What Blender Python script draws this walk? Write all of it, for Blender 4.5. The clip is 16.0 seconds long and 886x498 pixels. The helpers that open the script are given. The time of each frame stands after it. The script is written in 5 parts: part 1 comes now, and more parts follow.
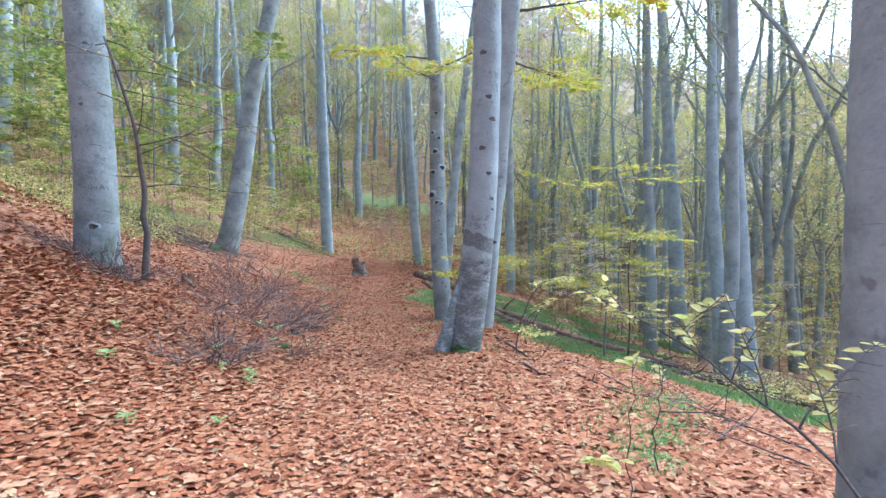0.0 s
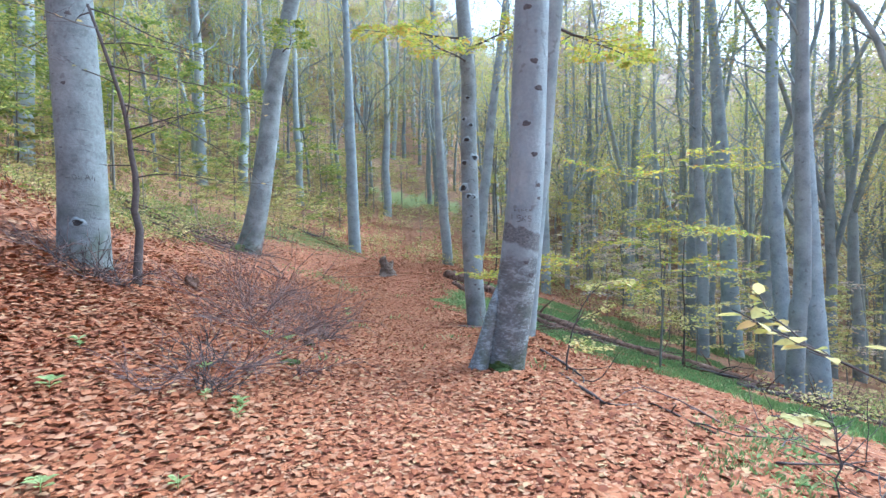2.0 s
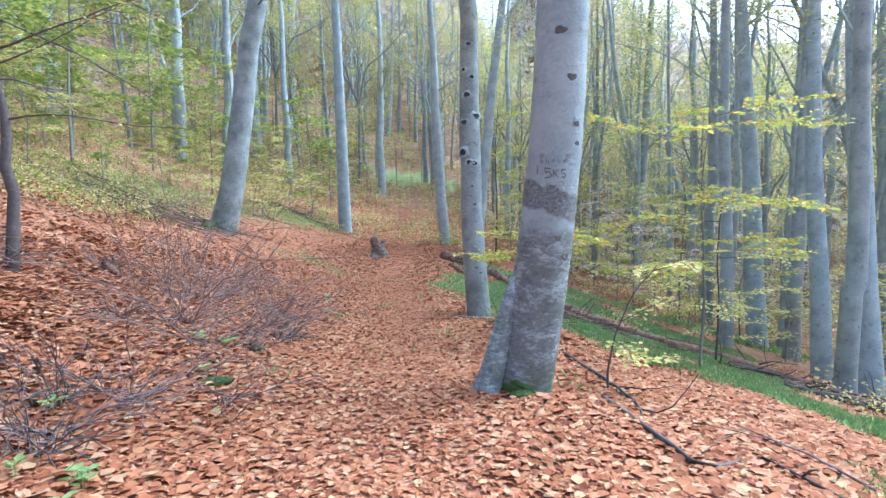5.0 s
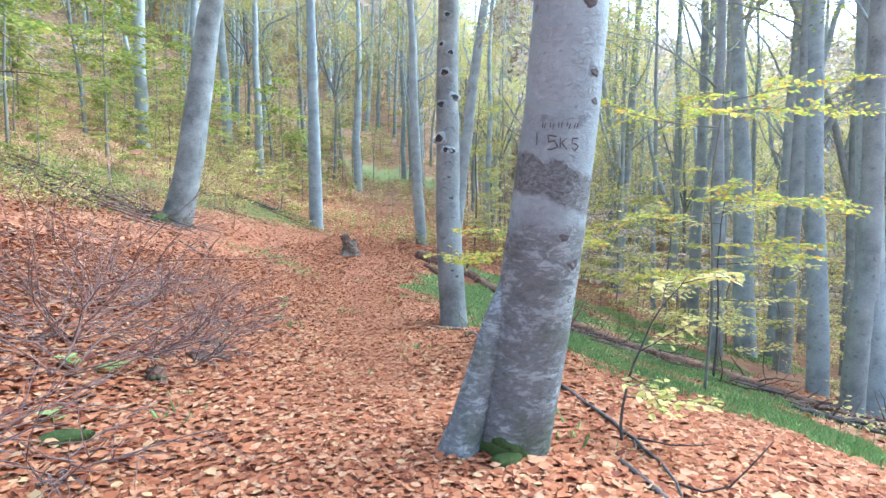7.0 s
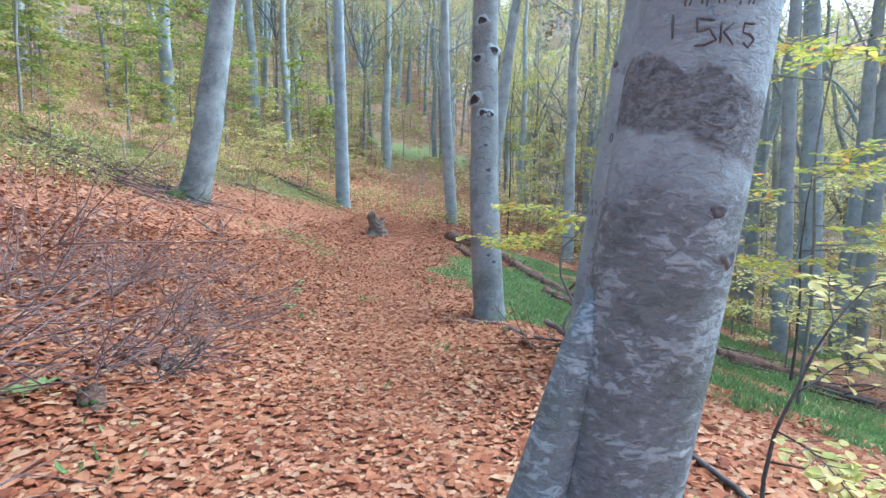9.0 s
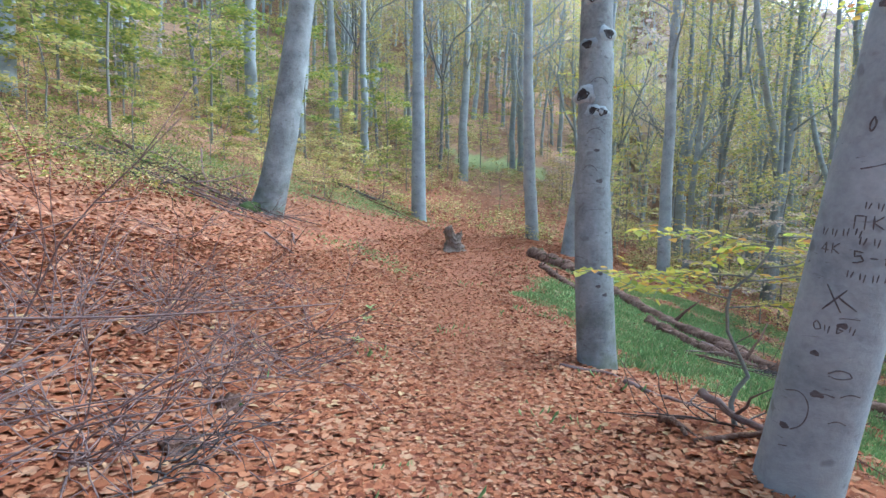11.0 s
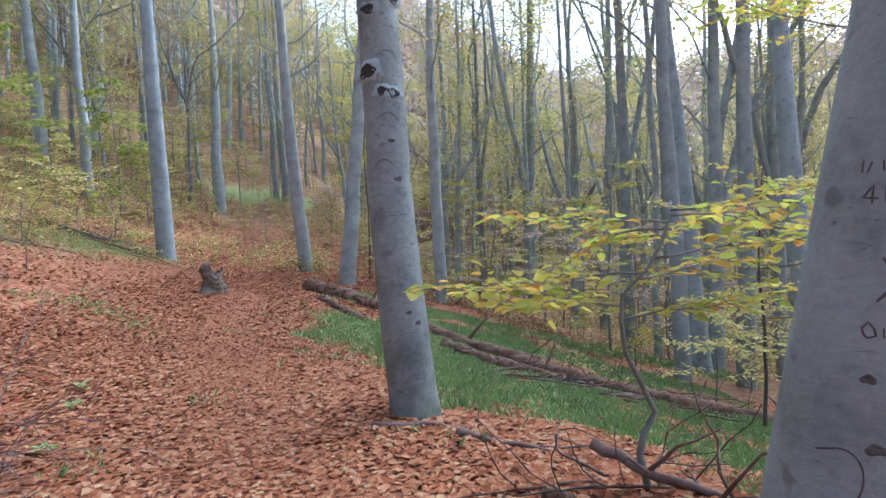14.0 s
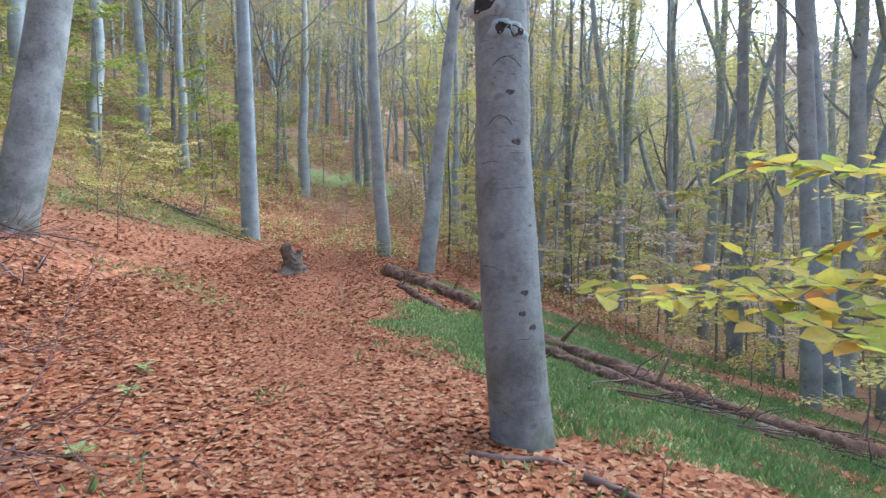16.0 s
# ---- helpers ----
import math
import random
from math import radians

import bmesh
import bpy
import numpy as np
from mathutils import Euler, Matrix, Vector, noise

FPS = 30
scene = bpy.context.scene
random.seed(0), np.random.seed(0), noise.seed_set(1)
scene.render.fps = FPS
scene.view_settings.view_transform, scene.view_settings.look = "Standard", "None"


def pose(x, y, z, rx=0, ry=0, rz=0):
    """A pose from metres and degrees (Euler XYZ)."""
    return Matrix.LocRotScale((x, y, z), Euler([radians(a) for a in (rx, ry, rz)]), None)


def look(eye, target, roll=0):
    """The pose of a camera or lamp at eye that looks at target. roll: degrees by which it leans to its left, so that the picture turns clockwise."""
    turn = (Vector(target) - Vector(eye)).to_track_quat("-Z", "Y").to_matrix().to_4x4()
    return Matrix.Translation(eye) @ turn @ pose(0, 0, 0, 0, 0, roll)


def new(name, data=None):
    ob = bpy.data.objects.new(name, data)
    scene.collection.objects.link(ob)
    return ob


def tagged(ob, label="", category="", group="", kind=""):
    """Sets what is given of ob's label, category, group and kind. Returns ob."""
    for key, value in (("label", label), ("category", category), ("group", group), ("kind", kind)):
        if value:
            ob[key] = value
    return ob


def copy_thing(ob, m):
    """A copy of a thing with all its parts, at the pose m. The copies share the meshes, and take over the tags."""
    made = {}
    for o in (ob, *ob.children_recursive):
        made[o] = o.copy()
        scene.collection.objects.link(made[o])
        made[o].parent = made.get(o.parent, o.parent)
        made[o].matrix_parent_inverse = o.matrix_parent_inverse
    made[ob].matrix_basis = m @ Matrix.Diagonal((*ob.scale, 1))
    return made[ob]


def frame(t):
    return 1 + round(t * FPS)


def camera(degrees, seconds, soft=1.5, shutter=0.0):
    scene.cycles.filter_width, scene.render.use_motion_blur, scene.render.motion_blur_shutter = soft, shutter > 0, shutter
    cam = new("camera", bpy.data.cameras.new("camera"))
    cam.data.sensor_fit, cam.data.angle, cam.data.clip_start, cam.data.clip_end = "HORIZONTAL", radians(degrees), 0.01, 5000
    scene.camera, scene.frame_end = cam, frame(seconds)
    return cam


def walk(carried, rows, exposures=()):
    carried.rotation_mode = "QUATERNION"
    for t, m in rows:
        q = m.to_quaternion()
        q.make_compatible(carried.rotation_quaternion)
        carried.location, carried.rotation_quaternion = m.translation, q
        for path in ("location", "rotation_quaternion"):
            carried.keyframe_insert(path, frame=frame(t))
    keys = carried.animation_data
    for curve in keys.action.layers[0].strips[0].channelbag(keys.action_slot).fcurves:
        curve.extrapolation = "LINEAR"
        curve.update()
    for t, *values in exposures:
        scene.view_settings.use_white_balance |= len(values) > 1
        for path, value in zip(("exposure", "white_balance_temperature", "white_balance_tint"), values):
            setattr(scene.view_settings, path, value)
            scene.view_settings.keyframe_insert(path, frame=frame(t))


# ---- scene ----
cam = camera(79.1, 16.0)
PATH = [
    (0, (0.194, 0.759, 1.719), (0.156, 2.758, 1.67), -0.42),
    (0.5, (0.202, 1.029, 1.726), (0.136, 3.027, 1.672), 0.17),
    (1, (0.168, 1.366, 1.704), (0.063, 3.362, 1.643), -0.05),
    (1.5, (0.142, 1.702, 1.673), (0.007, 3.697, 1.619), -0.77),
    (2, (0.097, 2.02, 1.666), (-0.052, 4.014, 1.616), -0.77),
    (2.5, (0.042, 2.308, 1.633), (-0.117, 4.301, 1.588), -0.68),
    (3, (0.006, 2.671, 1.574), (-0.156, 4.663, 1.519), -0.88),
    (3.5, (-0.05, 2.998, 1.563), (-0.207, 4.991, 1.491), -0.48),
    (4, (-0.095, 3.315, 1.563), (-0.247, 5.307, 1.462), -0.57),
    (4.2, (-0.065, 3.442, 1.55), (-0.216, 5.433, 1.437), -0.57),
    (6.3, (-0.006, 4.897, 1.492), (-0.09, 6.892, 1.368), -0.14),
    (6.5, (-0.017, 5.016, 1.462), (-0.09, 7.011, 1.34), 0.36),
    (7, (0.014, 5.332, 1.452), (-0.045, 7.327, 1.328), 0.47),
    (7.5, (0.015, 5.68, 1.423), (-0.046, 7.675, 1.289), 0.67),
    (8, (-0.045, 5.97, 1.375), (-0.119, 7.961, 1.205), 0.86),
    (8.5, (-0.065, 6.302, 1.364), (-0.165, 8.291, 1.177), 0.65),
    (9, (-0.094, 6.63, 1.372), (-0.263, 8.613, 1.174), 0.82),
    (9.2, (-0.103, 6.782, 1.365), (-0.332, 8.757, 1.157), 0.99),
    (11.3, (-0.595, 8.104, 1.419), (-1.035, 10.05, 1.276), 1.2),
    (11.5, (-0.651, 8.204, 1.402), (-1.069, 10.156, 1.27), 1.11),
    (12, (-0.756, 8.582, 1.343), (-0.802, 10.58, 1.251), -0.12),
    (12.5, (-0.849, 8.816, 1.322), (-0.666, 10.807, 1.265), -1.7),
    (13, (-0.845, 9.088, 1.29), (-0.582, 11.069, 1.229), -2.56),
    (13.5, (-0.822, 9.355, 1.247), (-0.473, 11.324, 1.193), -3.01),
    (14, (-0.739, 9.594, 1.206), (-0.342, 11.554, 1.157), -2.68),
    (14.5, (-0.673, 9.842, 1.17), (-0.252, 11.796, 1.114), -0.97),
    (15, (-0.71, 10.135, 1.159), (-0.354, 12.103, 1.101), 0.49),
    (15.5, (-0.785, 10.435, 1.135), (-0.588, 12.424, 1.07), 0.4),
    (16, (-0.893, 10.709, 1.12), (-0.771, 12.704, 1.046), -0.04),
]
walk(cam, [(t, look(eye, target, roll)) for t, eye, target, roll in PATH], exposures=[(0, 1.55, 4800, 2), (4, 1.66, 4700, 1), (7, 2.0, 4900, 1), (9, 1.72, 4750, 1), (11.5, 1.5, 4900, 4), (12, 1.46, 4950, 6), (12.7, 1.26, 5050, 9), (14.5, 1.3, 5120, 10), (16, 1.43, 5120, 8)])
rng = np.random.default_rng(7)

# ---- sky and light: a bright overcast day ----
world = bpy.data.worlds.new("overcast_sky")
scene.world = world
world.use_nodes = True
wn, wl = world.node_tree.nodes, world.node_tree.links
wn.clear()
sky = wn.new("ShaderNodeTexSky")
sky.sky_type, sky.sun_disc = "NISHITA", False
sky.sun_elevation, sky.sun_rotation = radians(48), radians(60)
sky.air_density, sky.dust_density, sky.ozone_density = 1.0, 6.0, 1.5
bg = wn.new("ShaderNodeBackground")
bg.inputs["Strength"].default_value = 0.15
out = wn.new("ShaderNodeOutputWorld")
pale = wn.new("ShaderNodeHueSaturation")
pale.inputs["Saturation"].default_value = 0.55
wl.new(sky.outputs[0], pale.inputs["Color"])
wl.new(pale.outputs[0], bg.inputs["Color"])
wl.new(bg.outputs[0], out.inputs["Surface"])

sun = new("sun", bpy.data.lights.new("sun", "SUN"))
sun.data.energy, sun.data.angle, sun.data.color = 0.9, radians(40), (1.0, 0.96, 0.9)
sun.matrix_world = look((60, 35, 77), (0, 0, 0))


# ---- materials ----
class Nodes:
    """A principled material with short calls for its nodes."""

    def __init__(self, name, rough=0.8):
        self.mat = bpy.data.materials.new(name)
        self.mat.use_nodes = True
        self.t = self.mat.node_tree
        self.bsdf = self.t.nodes["Principled BSDF"]
        self.bsdf.inputs["Roughness"].default_value = rough
        self.bsdf.inputs["Specular IOR Level"].default_value = 0.3

    def add(self, kind, **values):
        n = self.t.nodes.new("ShaderNode" + kind)
        for key, v in values.items():
            n.inputs[key.replace("_", " ")].default_value = v
        return n

    def link(self, a, b):
        self.t.links.new(a, b)

    def coord(self, scale=(1, 1, 1), which="Object"):
        c = self.add("TexCoord")
        m = self.add("Mapping")
        m.inputs["Scale"].default_value = scale
        self.link(c.outputs[which], m.inputs["Vector"])
        return m.outputs[0]

    def noise(self, vec, scale, detail=4, rough=0.55, distort=0.0):
        n = self.add("TexNoise", Scale=scale, Detail=detail, Roughness=rough, Distortion=distort)
        self.link(vec, n.inputs["Vector"])
        return n.outputs[0]

    def ramp(self, fac, stops):
        r = self.add("ValToRGB")
        e = r.color_ramp.elements
        while len(e) < len(stops):
            e.new(0.5)
        for i, (p, c) in enumerate(stops):
            e[i].position = p
            e[i].color = (*c, 1) if not isinstance(c, (int, float)) else (c, c, c, 1)
        self.link(fac, r.inputs[0])
        return r.outputs[0]

    def mix(self, fac, a, b, mode="MIX"):
        m = self.add("Mix")
        m.data_type, m.blend_type = "RGBA", mode
        for v, i in ((fac, 0), (a, 6), (b, 7)):
            if isinstance(v, (int, float)):
                m.inputs[i].default_value = v
            elif isinstance(v, tuple):
                m.inputs[i].default_value = (*v, 1)
            else:
                self.link(v, m.inputs[i])
        return m.outputs[2]

    def math(self, op, a, b=0.0):
        m = self.add("Math")
        m.operation = op
        for v, i in ((a, 0), (b, 1)):
            if isinstance(v, (int, float)):
                m.inputs[i].default_value = v
            else:
                self.link(v, m.inputs[i])
        return m.outputs[0]

    def color(self, c):
        self.link(c, self.bsdf.inputs["Base Color"])

    def bump(self, height, strength=0.5, distance=0.02):
        b = self.add("Bump", Strength=strength, Distance=distance)
        self.link(height, b.inputs["Height"])
        self.link(b.outputs[0], self.bsdf.inputs["Normal"])


def bark_material(name, low, mid, high, scar=0.65, moss=0.25, band=0.0):
    """Smooth beech bark: grey, with pale and dark blotches, level scars, green algae near the foot; band: height of a rough dark foot."""
    n = Nodes(name, 0.75)
    v = n.coord()
    info = n.add("ObjectInfo")
    big = n.noise(v, 2.2, 3, 0.6)
    fine = n.noise(v, 26, 5, 0.65)
    level = n.noise(n.coord((3, 3, 15)), 2.2, 4, 0.6, 0.9)
    base = n.ramp(n.mix(0.35, big, fine), [(0.34, low), (0.5, mid), (0.66, high)])
    marks = n.ramp(level, [(0.66, 0.0), (0.73, 1.0)] if scar < 0.7 else [(0.62, 0.0), (0.69, 1.0)])
    base = n.mix(n.math("MULTIPLY", marks, scar), base, (0.055, 0.055, 0.058))
    spots = n.ramp(n.noise(v, 7.5, 2, 0.5), [(0.64, 0.0), (0.70, 1.0)])
    base = n.mix(n.math("MULTIPLY", spots, 0.45), base, (0.11, 0.11, 0.115))
    sep = n.add("SeparateXYZ")
    n.link(n.coord(), sep.inputs[0])
    if band:
        wob = n.math("ADD", sep.outputs[2], n.math("MULTIPLY", n.noise(v, 4.0, 4, 0.7), 0.5))
        m = n.add("MapRange", From_Min=band + 0.14, From_Max=band + 0.02)
        n.link(wob, m.inputs["Value"])
        warp = n.mix(0.10, n.coord((1, 1, 1.35)), n.add("TexNoise", Scale=9.0, Detail=3.0).outputs["Color"])
        plate = n.noise(warp, 5.0, 3, 0.5, 0.4)
        plate = n.mix(0.55, plate, n.noise(n.coord((1, 1, 2.1)), 16, 5, 0.62, 0.7))
        patch = n.ramp(plate, [(0.38, (0.13, 0.145, 0.15)), (0.46, (0.195, 0.216, 0.224)), (0.515, (0.245, 0.273, 0.283)), (0.53, (0.325, 0.368, 0.384)), (0.62, (0.43, 0.49, 0.515))])
        lip = n.ramp(plate, [(0.505, 0.0), (0.522, 1.0), (0.534, 0.0)])
        flake = n.ramp(n.noise(n.coord((1, 1, 2.0)), 15, 4, 0.6, 1.0), [(0.57, 0.0), (0.60, 0.55), (0.66, 0.0)])
        patch = n.mix(n.math("MULTIPLY", n.math("MAXIMUM", n.math("MULTIPLY", lip, 0.6), flake), 0.8), patch, (0.10, 0.108, 0.112))
        tilt = n.math("ADD", n.math("ADD", sep.outputs[2], n.math("MULTIPLY", n.math("SUBTRACT", sep.outputs[0], 0.215), 0.38)), n.math("MULTIPLY", n.math("SUBTRACT", n.noise(v, 9.0, 3, 0.6), 0.5), 0.16))
        under, over = n.add("MapRange", From_Min=band - 0.09, From_Max=band - 0.05), n.add("MapRange", From_Min=band + 0.155, From_Max=band + 0.14)
        n.link(tilt, under.inputs["Value"])
        n.link(tilt, over.inputs["Value"])
        collar = n.math("MULTIPLY", under.outputs[0], over.outputs[0])
        rind = n.ramp(n.noise(n.coord((1, 1, 1.6)), 30, 5, 0.65, 0.8), [(0.34, (0.10, 0.108, 0.112)), (0.5, (0.185, 0.203, 0.21)), (0.66, (0.28, 0.315, 0.33))])
        base = n.mix(m.outputs[0], base, patch)
        base = n.mix(collar, base, rind)
    g = n.ramp(n.noise(v, 3.2, 4, 0.7), [(0.45, 0.0), (0.62, 1.0)])
    low_z = n.add("MapRange", From_Min=1.3, From_Max=-0.1)
    n.link(sep.outputs[2], low_z.inputs["Value"])
    green = n.math("MULTIPLY", n.math("MULTIPLY", g, low_z.outputs[0]), moss)
    base = n.mix(green, base, (0.075, 0.10, 0.045))
    tint = n.add("MapRange", From_Min=0.0, From_Max=1.0, To_Min=0.8, To_Max=1.08)
    n.link(info.outputs["Random"], tint.inputs["Value"])
    base = n.mix(1.0, base, tint.outputs[0], "MULTIPLY")
    n.color(base)
    n.bump(n.mix(0.25, fine, level) if not band else n.mix(0.35, patch, n.mix(0.15, fine, level)), 0.45 if not band else 1.0, 0.02 if not band else 0.035)
    return n.mat


BARK = bark_material("beech_bark", (0.22, 0.266, 0.288), (0.33, 0.395, 0.422), (0.43, 0.505, 0.535))
# Heavier scars and moss are the bark's own; its lowered greys paint shade.
BARK_MOSSY_SHADED = bark_material("mossy_shaded_beech_bark", (0.125, 0.14, 0.143), (0.225, 0.253, 0.258), (0.325, 0.365, 0.373), 0.7, 0.7)
BARK_WOOD = bark_material("wood_beech_bark", (0.205, 0.233, 0.24), (0.31, 0.35, 0.357), (0.40, 0.445, 0.45), 0.5, 0.35)
BARK_FOOT = bark_material("beech_bark_rough_foot", (0.265, 0.32, 0.343), (0.35, 0.418, 0.445), (0.43, 0.505, 0.538), 0.2, 0.8, 1.55)
# Greys lifted to paint the haze over background trunks into the bark.
BARK_DARK = bark_material("hazed_hornbeam_bark", (0.14, 0.15, 0.155), (0.22, 0.235, 0.24), (0.31, 0.325, 0.33))


def plain(name, stops, scale, rough=0.85, stretch=(1, 1, 1), bump=0.5, distance=0.01):
    n = Nodes(name, rough)
    v = n.coord(stretch)
    f = n.mix(0.4, n.noise(v, scale, 5, 0.65), n.noise(v, scale * 6, 3, 0.6))
    n.color(n.ramp(f, stops))
    n.bump(f, bump, distance)
    return n.mat


TWIG = plain("twig_bark", [(0.3, (0.05, 0.04, 0.038)), (0.55, (0.11, 0.095, 0.09)), (0.75, (0.2, 0.18, 0.17))], 14)
TWIG_PALE = plain("dry_twig", [(0.3, (0.12, 0.08, 0.072)), (0.55, (0.22, 0.155, 0.14)), (0.75, (0.34, 0.27, 0.25))], 14)
TWIG_GREY = plain("sapling_bark", [(0.3, (0.12, 0.125, 0.11)), (0.55, (0.22, 0.225, 0.2)), (0.75, (0.33, 0.335, 0.31))], 18)
ROT = plain("rotten_log_bark", [(0.3, (0.04, 0.024, 0.016)), (0.44, (0.115, 0.066, 0.045)), (0.56, (0.20, 0.125, 0.09)), (0.68, (0.31, 0.23, 0.185))], 9, 0.9, (1, 1, 1), 0.9, 0.03)
SCAR = plain("knot_scar", [(0.35, (0.02, 0.019, 0.02)), (0.6, (0.055, 0.052, 0.052))], 20)
CARVED = plain("carved_bark", [(0.35, (0.06, 0.058, 0.06)), (0.65, (0.14, 0.135, 0.138))], 25)
STUMP = plain("weathered_stump", [(0.3, (0.08, 0.062, 0.05)), (0.5, (0.19, 0.155, 0.125)), (0.7, (0.32, 0.28, 0.24))], 6, 0.9, (3, 3, 0.6), 1.0, 0.03)
MOSS = plain("moss", [(0.3, (0.03, 0.045, 0.012)), (0.55, (0.06, 0.09, 0.025)), (0.75, (0.1, 0.13, 0.04))], 30, 0.95, (1, 1, 1), 1.0, 0.02)


def leaf_material(name, stops, trans=0.45, rough=0.6):
    """Leaves, each in its own colour, that let light through."""
    n = Nodes(name, rough)
    geo = n.add("NewGeometry")
    info = n.add("ObjectInfo")
    r = n.math("FRACT", n.math("ADD", geo.outputs["Random Per Island"], n.math("MULTIPLY", info.outputs["Random"], 0.25)))
    col = n.ramp(r, stops)
    col = n.mix(n.ramp(n.noise(n.coord(), 40, 3), [(0.32, 0.22), (0.5, 0.0)]), col, (0.12, 0.07, 0.03))
    n.color(col)
    if trans:
        tr = n.add("BsdfTranslucent")
        n.link(col, tr.inputs[0])
        mx = n.add("MixShader", Fac=trans)
        n.link(n.bsdf.outputs[0], mx.inputs[1])
        n.link(tr.outputs[0], mx.inputs[2])
        n.link(mx.outputs[0], n.t.nodes["Material Output"].inputs["Surface"])
    return n.mat


LITTER = leaf_material("fallen_leaf", [(0.0, (0.15, 0.042, 0.02)), (0.2, (0.27, 0.088, 0.036)), (0.45, (0.345, 0.128, 0.055)), (0.7, (0.41, 0.178, 0.085)), (0.93, (0.46, 0.26, 0.15)), (1.0, (0.48, 0.33, 0.16))], 0.0, 0.85)
LEAF_YELLOW = leaf_material("yellow_green_leaf", [(0.0, (0.33, 0.43, 0.08)), (0.35, (0.50, 0.54, 0.10)), (0.7, (0.65, 0.57, 0.11)), (0.92, (0.66, 0.43, 0.09)), (1.0, (0.54, 0.23, 0.07))], 0.6)
# Yellow leaf with extra blue: the haze of distance painted into its colour.
LEAF_FAR = leaf_material("hazed_autumn_leaf", [(0.0, (0.34, 0.40, 0.14)), (0.4, (0.52, 0.53, 0.18)), (0.75, (0.65, 0.59, 0.21)), (1.0, (0.60, 0.42, 0.18))], 0.52)
LEAF_GREEN = leaf_material("green_leaf", [(0.0, (0.14, 0.21, 0.055)), (0.4, (0.24, 0.32, 0.075)), (0.75, (0.40, 0.44, 0.10)), (1.0, (0.55, 0.49, 0.12))], 0.38)
# Gold is the leaf's own; the raised blue paints haze on far foliage.
LEAF_GOLD = leaf_material("hazed_golden_leaf", [(0.0, (0.39, 0.41, 0.16)), (0.4, (0.55, 0.51, 0.20)), (0.7, (0.58, 0.47, 0.21)), (1.0, (0.49, 0.33, 0.18))], 0.38)
LEAF_PALE = leaf_material("pale_yellow_leaf", [(0.0, (0.50, 0.54, 0.16)), (0.4, (0.66, 0.63, 0.22)), (0.8, (0.74, 0.68, 0.30)), (1.0, (0.68, 0.48, 0.18))], 0.5)
# Mauve-brown leaf made paler and bluer, putting the valley haze into its colour.
LEAF_WOODS = leaf_material("hazed_distant_leaf", [(0.0, (0.40, 0.33, 0.30)), (0.35, (0.52, 0.43, 0.38)), (0.66, (0.58, 0.49, 0.40)), (0.86, (0.58, 0.53, 0.33)), (1.0, (0.62, 0.50, 0.32))], 0.4)
GRASS = leaf_material("grass_blade", [(0.0, (0.20, 0.34, 0.13)), (0.45, (0.30, 0.45, 0.17)), (0.8, (0.40, 0.51, 0.21)), (0.93, (0.46, 0.48, 0.25)), (1.0, (0.46, 0.34, 0.2))], 0.5)


def ground_material():
    """Leaf litter with bare mould between, going over to turf where the attribute grass is set."""
    n = Nodes("leaf_litter_ground", 0.9)
    v = n.coord()
    vor = n.add("TexVoronoi", Scale=13.0, Randomness=1.0)
    n.link(n.mix(0.06, v, n.noise(v, 9, 2)), vor.inputs["Vector"])
    sep = n.add("SeparateColor")
    n.link(vor.outputs["Color"], sep.inputs[0])
    leaf = n.ramp(sep.outputs[0], [(0.0, (0.15, 0.05, 0.025)), (0.3, (0.27, 0.095, 0.043)), (0.6, (0.355, 0.14, 0.066)), (0.85, (0.42, 0.20, 0.105)), (1.0, (0.46, 0.28, 0.17))])
    edge = n.ramp(vor.outputs["Distance"], [(0.45, 0.0), (0.75, 0.35)])
    leaf = n.mix(edge, leaf, (0.13, 0.06, 0.036))
    mould = n.ramp(n.noise(v, 0.55, 5, 0.7), [(0.52, 0.0), (0.70, 0.55)])
    leaf = n.mix(mould, leaf, (0.17, 0.105, 0.07))
    wild = n.add("Attribute")
    wild.attribute_name = "wild"
    brown = n.ramp(n.noise(v, 1.6, 6, 0.75), [(0.35, (0.12, 0.08, 0.054)), (0.48, (0.225, 0.145, 0.09)), (0.58, (0.32, 0.205, 0.12)), (0.68, (0.31, 0.28, 0.135)), (0.78, (0.20, 0.235, 0.10))])
    leaf = n.mix(n.math("MULTIPLY", wild.outputs["Fac"], 0.95), leaf, brown)
    trod = n.add("Attribute")
    trod.attribute_name = "trod"
    crumb = n.ramp(n.noise(v, 45, 5, 0.75), [(0.32, (0.22, 0.088, 0.05)), (0.5, (0.41, 0.17, 0.092)), (0.68, (0.53, 0.26, 0.16))])
    leaf = n.mix(n.math("MULTIPLY", trod.outputs["Fac"], 0.75), leaf, crumb)
    turf = n.ramp(n.noise(v, 18, 5, 0.7), [(0.3, (0.14, 0.17, 0.07)), (0.48, (0.22, 0.29, 0.115)), (0.58, (0.30, 0.35, 0.15)), (0.66, (0.32, 0.22, 0.12))])
    att = n.add("Attribute")
    att.attribute_name = "grass"
    f = n.math("ADD", att.outputs["Fac"], n.math("MULTIPLY", n.math("SUBTRACT", n.noise(v, 2.5, 5, 0.7), 0.5), 0.9))
    n.color(n.mix(n.ramp(f, [(0.40, 0.0), (0.75, 0.9)]), leaf, turf))
    n.bump(n.mix(0.5, vor.outputs["Distance"], n.noise(v, 30, 4)), 0.8, 0.03)
    return n.mat


GROUND = ground_material()

